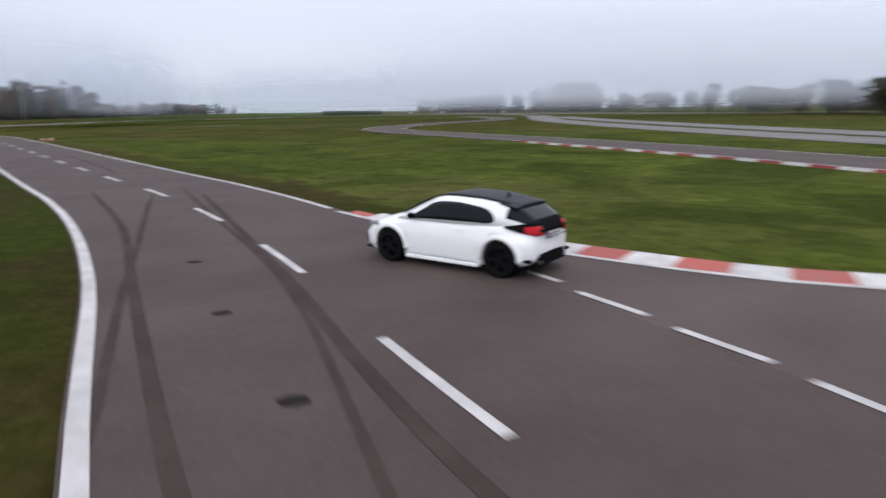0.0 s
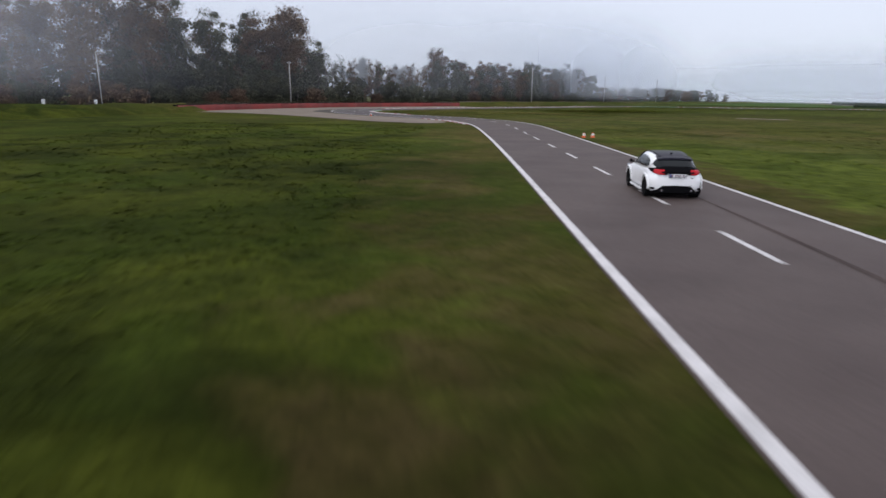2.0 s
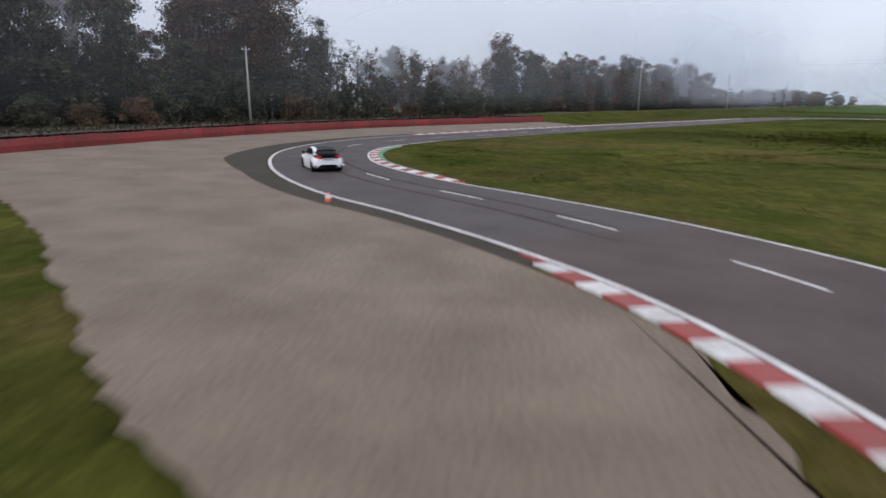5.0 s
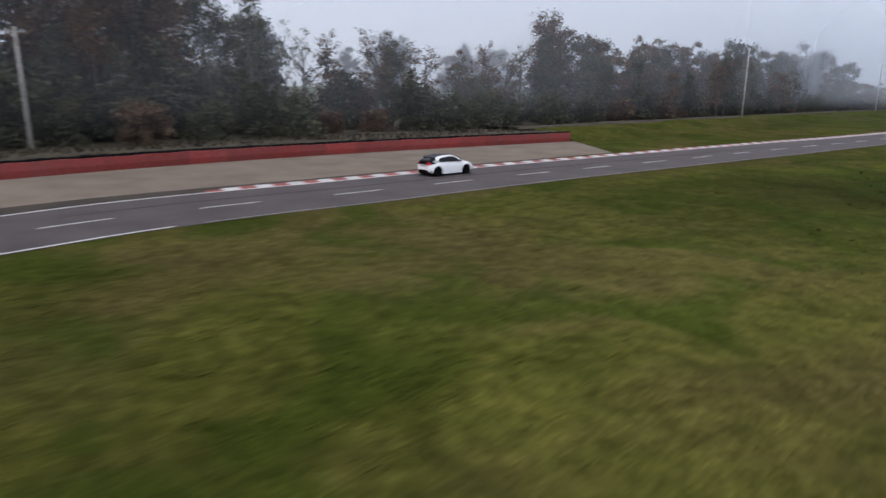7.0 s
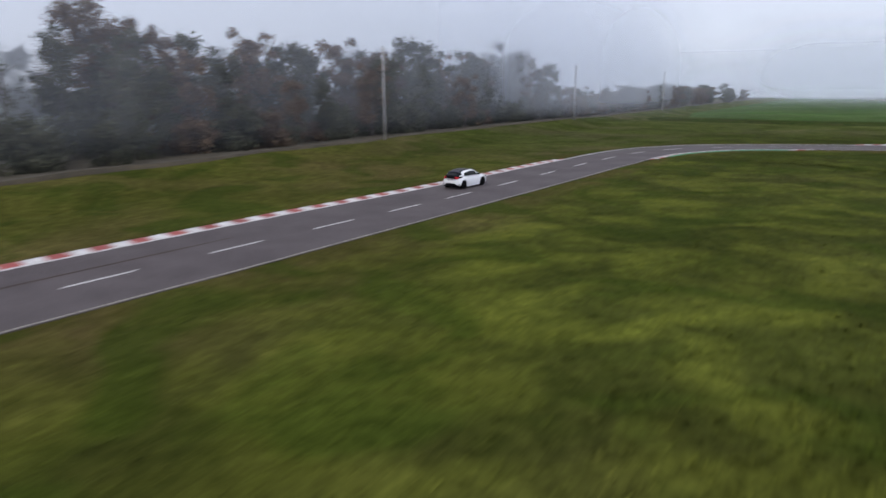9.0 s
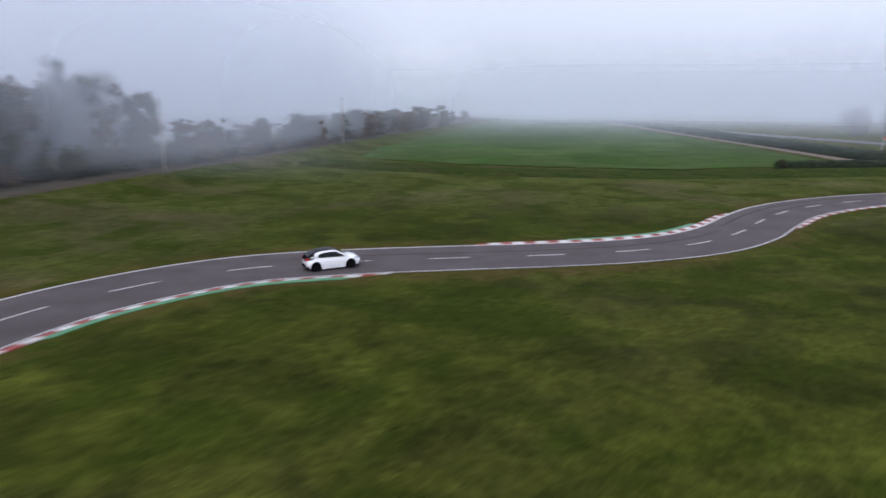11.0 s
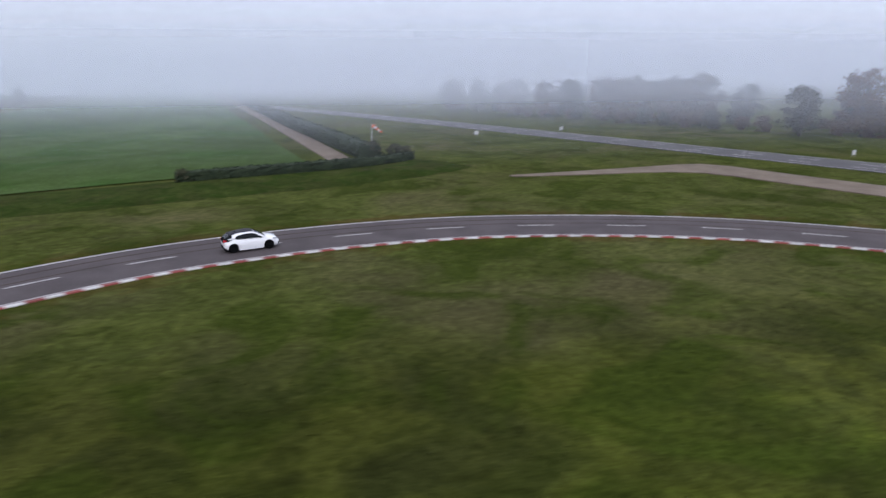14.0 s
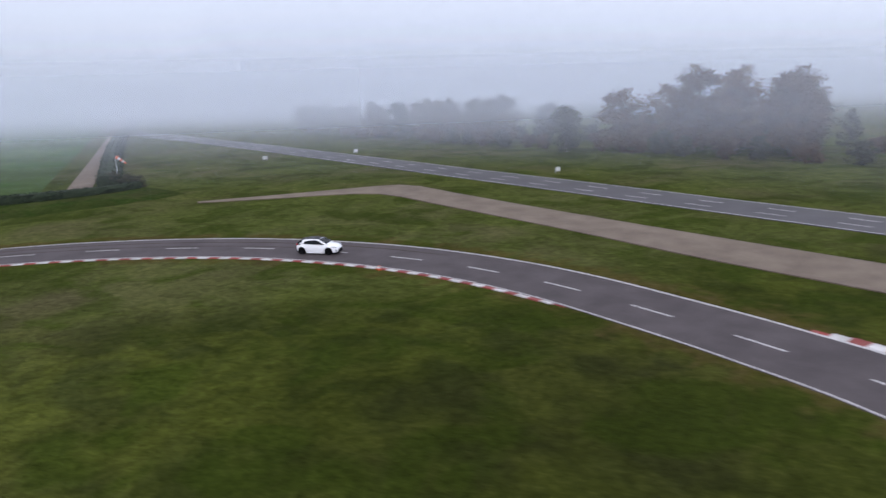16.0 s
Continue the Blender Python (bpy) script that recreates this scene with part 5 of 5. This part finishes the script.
build_hedge([(-27.5, 303.9), (-20, 306.8), (-12, 309.8), (-4, 313.0), (0.4, 316.5)], 1.4, 1.25, "long low clipped dark green hedge at the field corner", 3)
build_hedge([(-4.6, 321.0), (-8.4, 338), (-14.2, 364), (-21.2, 398), (-31.2, 450), (-48, 540)], 3.2, 1.8, "thick dark green hedge along the gravel lane", 4)
for x, y, s in ((-26.9, 304.0, 0.30), (-1.5, 318.5, 0.40), (0.3, 318.0, 0.36), (-4.2, 322.0, 0.42)):
    plant(BUSHES[0], x, y, 0, s)
DITCH_LINE = curve_through([(-108, 299), (-92, 294), (-75, 291), (-60, 290.5), (-45, 292.5), (-30, 297.5), (-14, 303), (-2, 308.5), (4, 314)], 3)
bank("ditch_edge", DITCH_LINE, [(-5.5, -0.06), (-2.5, 0.22), (0.5, 0.3), (3.5, 0.28), (7.0, -0.06)], DITCH, "strip of long rough grass along the ditch by the field")


# ---- small things ----
def build_marker(x, y, z=0.02):
    thing = tagged(empty("traffic_marker", pose(x, y, z) @ Matrix.Scale(0.64, 4)), "short orange and white plastic track marker by the edge line", "track marker", group="track markers")
    bm = bmesh.new()
    bmesh.ops.create_cone(bm, cap_ends=True, segments=14, radius1=0.20, radius2=0.19, depth=0.24, matrix=Matrix.Translation((0, 0, 0.12)))
    part("base", bm, ORANGE, thing, smooth=False)
    bm = bmesh.new()
    bmesh.ops.create_cone(bm, cap_ends=True, segments=14, radius1=0.18, radius2=0.14, depth=0.26, matrix=Matrix.Translation((0, 0, 0.37)))
    part("band", bm, BOARD_WHITE, thing, "white band")
    bm = bmesh.new()
    bmesh.ops.create_cone(bm, cap_ends=True, segments=14, radius1=0.13, radius2=0.09, depth=0.07, matrix=Matrix.Translation((0, 0, 0.535)))
    part("cap", bm, ORANGE, thing)


for x, y in ((-35.45, 43.6), (-35.0, 44.3), (-77.7, 69.3), (29.2, 262.3)):
    build_marker(x, y)


def build_board(x, y, turn, z=0.0):
    thing = tagged(empty("distance_board", pose(x, y, z, 0, 0, turn)), "small white board on two short posts in the grass", "board", group="white boards by the straight")
    bm = bmesh.new()
    box(bm, 0, 0, 0.62, 1.0, 0.05, 0.66, 0.01)
    part("panel", bm, BOARD_WHITE, thing)
    for s in (-0.38, 0.38):
        bm = bmesh.new()
        box(bm, s, 0.05, 0.3, 0.06, 0.05, 0.72)
        part("post", bm, CONCRETE, thing)


for x, y in ((17.5, 348.0), (36.0, 353.0), (63.2, 308.4)):
    build_board(x, y, 25)
for x, y in ((-108.0, 39.5), (-104.5, 44.5)):
    build_board(x, y, -50, 0.85)


def build_windsock(x, y):
    thing = tagged(empty("windsock", pose(x, y, 0)), "red and white striped windsock on a thin pole behind the hedge", "windsock")
    bm = bmesh.new()
    bmesh.ops.create_cone(bm, cap_ends=True, segments=10, radius1=0.05, radius2=0.03, depth=4.6, matrix=Matrix.Translation((0, 0, 2.2)))
    part("pole", bm, BOARD_WHITE, thing)
    for k in range(5):
        bm = bmesh.new()
        r0, r1 = 0.24 - 0.025 * k, 0.24 - 0.025 * (k + 1)
        bmesh.ops.create_cone(bm, cap_ends=False, segments=14, radius1=r0, radius2=r1, depth=0.36, matrix=Matrix.Translation((0.25 + 0.27 * k, 0, 4.2 - 0.20 * k)) @ Matrix.Rotation(math.radians(127), 4, "Y"))
        part("stripe", bm, ORANGE if k % 2 == 0 else BOARD_WHITE, thing)


build_windsock(-4.0, 324.0)


# ---- grass tufts ----
def grass_tufts(name, spots, seed, tall, mat, label, lift=0.0):
    """Tufts of three leaning blades each."""
    rnd = np.random.RandomState(seed)
    n = len(spots)
    verts = np.zeros((n, 3, 3, 3))
    size = rnd.uniform(0.7, 1.25, n)
    floor = lift + np.array([ground_height(x, y) for x, y in spots])
    for k in range(3):
        a = rnd.uniform(0, 2 * math.pi, n)
        out, wide, high = rnd.uniform(0.20, 0.36, n) * size, rnd.uniform(0.05, 0.10, n) * size, rnd.uniform(*tall, n) * size
        across = np.stack([-np.sin(a), np.cos(a)], 1)
        verts[:, k, 0, :2], verts[:, k, 1, :2] = spots + across * wide[:, None], spots - across * wide[:, None]
        verts[:, k, 2, :2] = spots + np.stack([np.cos(a), np.sin(a)], 1) * out[:, None] + rnd.normal(0, 0.03, (n, 2))
        verts[:, k, :2, 2], verts[:, k, 2, 2] = (floor - 0.012)[:, None], floor + high
    verts = verts.reshape(-1, 3)
    ob = solid(name, verts.tolist(), np.arange(len(verts)).reshape(-1, 3).tolist(), mat)
    tagged(ob, label, "grass", kind="stuff")


def tuft_spots(count, s_from, s_to, d_from, d_to, side, seed):
    """Places beside a stretch of the track, in uneven clumps, clear of asphalt and gravel."""
    rnd = np.random.RandomState(seed)
    at = rnd.uniform(s_from, s_to, count * 3)
    d = np.array([1.6 * noise.noise((a * 0.35, seed, 0.0)) for a in at]) + d_from + (d_to - d_from) * rnd.uniform(0, 1, count * 3) ** 1.15
    half = HALF_L if side > 0 else HALF_R
    base = np.stack([np.interp(at, ALONG, (TRACK + side * SIDE * half)[:, k]) for k in (0, 1)], 1)
    away = np.stack([np.interp(at, ALONG, SIDE[:, k]) for k in (0, 1)], 1)
    p = base + away * (side * d)[:, None]
    dense = np.array([noise.noise((x * 0.55, y * 0.55, 0.0)) + 0.6 * noise.noise((x * 0.13, y * 0.13, 4.0)) for x, y in p])
    keep = dense > rnd.uniform(-0.55, 0.55, len(p))
    for line, reach in ((TRACK[::2], 6.3), (HAIRPIN, 4.2), (JOIN_R, 2.0), (JOIN_L, 6.0)):
        gap = np.full(len(p), 1e9)
        for q in line:
            gap = np.minimum(gap, (p[:, 0] - q[0]) ** 2 + (p[:, 1] - q[1]) ** 2)
        keep &= gap > reach ** 2
    keep &= ~((p[:, 1] > 51) & (p[:, 1] < 72) & (p[:, 0] < -54)) & (p[:, 1] < 287)
    return p[keep][:count]


grass_tufts("grass_tufts", tuft_spots(17000, 22, 128, 5.0, 30, 1, 2), 8, (0.015, 0.055), TUFT, "rough uneven tufts of green grass west of the track")
grass_tufts("grass_tufts", tuft_spots(8000, 45, 130, 2.0, 40, -1, 3), 9, (0.015, 0.045), TUFT, "short uneven tufts of green grass east of the track")
grass_tufts("grass_tufts", tuft_spots(34000, 150, 490, 2.6, 42, -1, 4), 10, (0.015, 0.05), TUFT, "short uneven tufts of grass inside the loop of the track")
grass_tufts("grass_tufts", tuft_spots(11000, 268, 480, 1.6, 26, 1, 5), 11, (0.015, 0.045), TUFT, "short tufts of grass between the track and the ditch")
WEEDS = np.random.RandomState(6).normal(0, 1, (5000, 2)) * (4.5, 9.0) + (-67.5, 141.0)
grass_tufts("weed_patch", WEEDS, 12, (0.06, 0.17), TUFT, "patch of taller dark leafy weeds in the grass")


stalk_at = np.random.RandomState(21)
STALKS = np.array([p + q * d for p, q, d in zip(*[(lambda line: (line, normals_of(line)))(curve_through(BANK_LINE[k57:k151 + 1], 0.05))[k] for k in (0, 1)], stalk_at.uniform(0.9, 9.0, 4000))])
grass_tufts("dry_weeds", STALKS[:2600], 22, (0.08, 0.42), LITTER, "dry brown weeds on the bank behind the barrier", 0.86)


# ---- fog ----
def fog_material(name, along, low=0.25):
    """Thin fog: along gives how dense it is from end to end of its bank; it thins out at the ground and upwards."""
    m = bpy.data.materials.new(name)
    m.use_nodes = True
    n, l = m.node_tree.nodes, m.node_tree.links
    n.clear()
    out, mix, tr, add = n.new("ShaderNodeOutputMaterial"), n.new("ShaderNodeMixShader"), n.new("ShaderNodeBsdfTransparent"), n.new("ShaderNodeMixShader")
    di, tl = n.new("ShaderNodeBsdfDiffuse"), n.new("ShaderNodeBsdfTranslucent")
    di.inputs[0].default_value = tl.inputs[0].default_value = (0.85, 0.905, 1.0, 1)
    add.inputs[0].default_value = 0.5
    l.new(di.outputs[0], add.inputs[1])
    l.new(tl.outputs[0], add.inputs[2])
    tc, sep = n.new("ShaderNodeTexCoord"), n.new("ShaderNodeSeparateXYZ")
    l.new(tc.outputs["Generated"], sep.inputs[0])

    def step(src, lo, hi, a=0.0, b=1.0):
        ra = n.new("ShaderNodeMapRange")
        ra.interpolation_type = "SMOOTHSTEP"
        for key, val in (("From Min", lo), ("From Max", hi), ("To Min", a), ("To Max", b)):
            ra.inputs[key].default_value = val
        l.new(src, ra.inputs["Value"])
        return ra.outputs[0]

    def times(a, b):
        ma = n.new("ShaderNodeMath")
        ma.operation = "MULTIPLY"
        l.new(a, ma.inputs[0])
        l.new(b, ma.inputs[1])
        return ma.outputs[0]

    ramp = n.new("ShaderNodeValToRGB")
    ramp.color_ramp.interpolation = "EASE"
    els = ramp.color_ramp.elements
    els[0].position, els[1].position = along[0][0], along[-1][0]
    els[0].color, els[1].color = (along[0][1],) * 3 + (1,), (along[-1][1],) * 3 + (1,)
    for at, dense in along[1:-1]:
        els.new(at).color = (dense, dense, dense, 1)
    l.new(sep.outputs["X"], ramp.inputs[0])
    fac = times(ramp.outputs[0], step(sep.outputs["Z"], 0.0, low))
    fac = times(fac, step(sep.outputs["Z"], 0.25, 1.0, 1.0, 0.0))
    l.new(fac, mix.inputs[0])
    l.new(tr.outputs[0], mix.inputs[1])
    l.new(add.outputs[0], mix.inputs[2])
    l.new(mix.outputs[0], out.inputs[0])
    return m


def fog_bank(a, b, height, mat, base=0.3):
    """A thin upright bank of fog between two places on the ground."""
    (x0, y0), (x1, y1) = a, b
    length = math.hypot(x1 - x0, y1 - y0)
    n = 8
    verts = [(length * k / n, 0.0, z) for z in (0.0, height) for k in range(n + 1)]
    ob = solid("fog_bank", verts, [(k, k + 1, n + 2 + k, n + 1 + k) for k in range(n)], mat)
    ob.matrix_world = pose(x0, y0, base, 0, 0, math.degrees(math.atan2(y1 - y0, x1 - x0)))
    tagged(ob, "thin drifting bank of pale grey fog", "fog", kind="stuff")


FOG_SOUTH = fog_material("southern_fog", [(0.0, 0.0), (0.12, 0.22), (1.0, 0.22)], 0.12)
FOG_ACROSS = fog_material("northern_fog", [(0.0, 0.0), (0.18, 0.26), (1.0, 0.26)], 0.12)
# along the western trees, thicker to the north
FOG_FRONT = fog_material("tree_front_fog", [(0.0, 0.02), (0.33, 0.03), (0.50, 0.06), (0.62, 0.12), (0.78, 0.38), (1.0, 0.0)], 0.07)
FOG_AMONG = fog_material("tree_fog", [(0.0, 0.02), (0.33, 0.03), (0.50, 0.07), (0.62, 0.13), (0.78, 0.38), (1.0, 0.0)], 0.09)
FOG_BEHIND = fog_material("fog_behind_trees", [(0.0, 0.16), (0.26, 0.20), (0.42, 0.38), (0.54, 0.62), (0.64, 0.80), (0.74, 0.75), (1.0, 0.0)], 0.06)
FOG_EAST = fog_material("eastern_fog", [(0.0, 0.0), (0.10, 0.26), (1.0, 0.26)])
FOG_INFIELD = fog_material("infield_fog", [(0.0, 0.0), (0.2, 0.58), (1.0, 0.58)], 0.16)
fog_bank((-53, 27), (-300, -4), 40, FOG_SOUTH, 1.2)
fog_bank((-75, 262), (-310, 280), 44, FOG_ACROSS, 0.3)
fog_bank((-127, -60), (-112, 430), 50, FOG_FRONT, 0.9)
fog_bank((-139, -60), (-126, 400), 50, FOG_AMONG, 0.5)
fog_bank((-155, -60), (-140, 545), 50, FOG_BEHIND, 0.1)
# over the field, thicker and thicker to the north
for y, west, dense, low in ((300, -112, 0.20, 0.25), (338, -108, 0.34, 0.25), (384, -105, 0.44, 0.2), (445, -103, 0.60, 0.12), (540, -420, 0.90, 0.05)):
    fog_bank((west, y + 6), (420, y), 36, fog_material("field_fog", [(0.0, 0.0), (0.05, dense), (0.85, dense), (1.0, 0.0)], low), 0.05)
fog_bank((-10, 430), (190, 52), 46, FOG_EAST, 0.6)
fog_bank((-30, 115), (330, 100), 34, FOG_INFIELD, 0.5)


# ---- what moves ----
CAR_ROWS = [(0.0, 3.15, -20.58, 139.0), (0.2, 0.61, -18.34, 131.5), (0.5, -3.37, -13.55, 123.5), (1.0, -9.22, -4.67, 120.0), (1.5, -15.7, 6.15, 119.8),
            (2.0, -22.3, 17.4, 119.5), (2.5, -29.7, 29.7, 121.0), (3.0, -37.99, 42.63, 127.0), (3.5, -48.35, 55.22, 137.0), (4.0, -60.91, 65.57, 147.5),
            (4.5, -74.3, 71.6, 156.0), (5.0, -87.0, 77.3, 151.0), (5.5, -96.6, 85.8, 127.0), (6.0, -101.2, 96.4, 101.0), (6.5, -102.22, 108.04, 90.0),
            (7.0, -102.3, 121.72, 86.5), (7.5, -101.0, 135.87, 82.5), (8.0, -99.3, 151.47, 81.0), (8.5, -97.3, 167.61, 81.0), (9.0, -95.2, 183.0, 82.5),
            (9.5, -93.3, 197.5, 82.5), (10.0, -90.6, 209.8, 74.0), (10.5, -85.4, 220.2, 55.0), (11.0, -77.14, 228.37, 38.0), (11.5, -66.93, 235.02, 33.5),
            (12.0, -55.61, 242.9, 38.5), (12.5, -44.79, 252.45, 42.5), (13.0, -35.68, 262.01, 43.5), (13.5, -26.76, 269.35, 32.5), (14.0, -17.03, 274.15, 18.0),
            (14.5, -6.65, 276.85, 6.5), (15.0, 4.22, 276.89, -6.5), (15.5, 14.65, 274.41, -17.5), (16.0, 24.81, 269.65, -24.5)]


def motions():
    walk(car, [(t, pose(x, y, 0.02, 0, 0, h)) for t, x, y, h in CAR_ROWS])
    for wheel, x, y in wheels:
        walk(wheel, [(k * 0.1, pose(x, y, 0.333, 0, 80.0 * k, 0)) for k in range(161)])


motions()
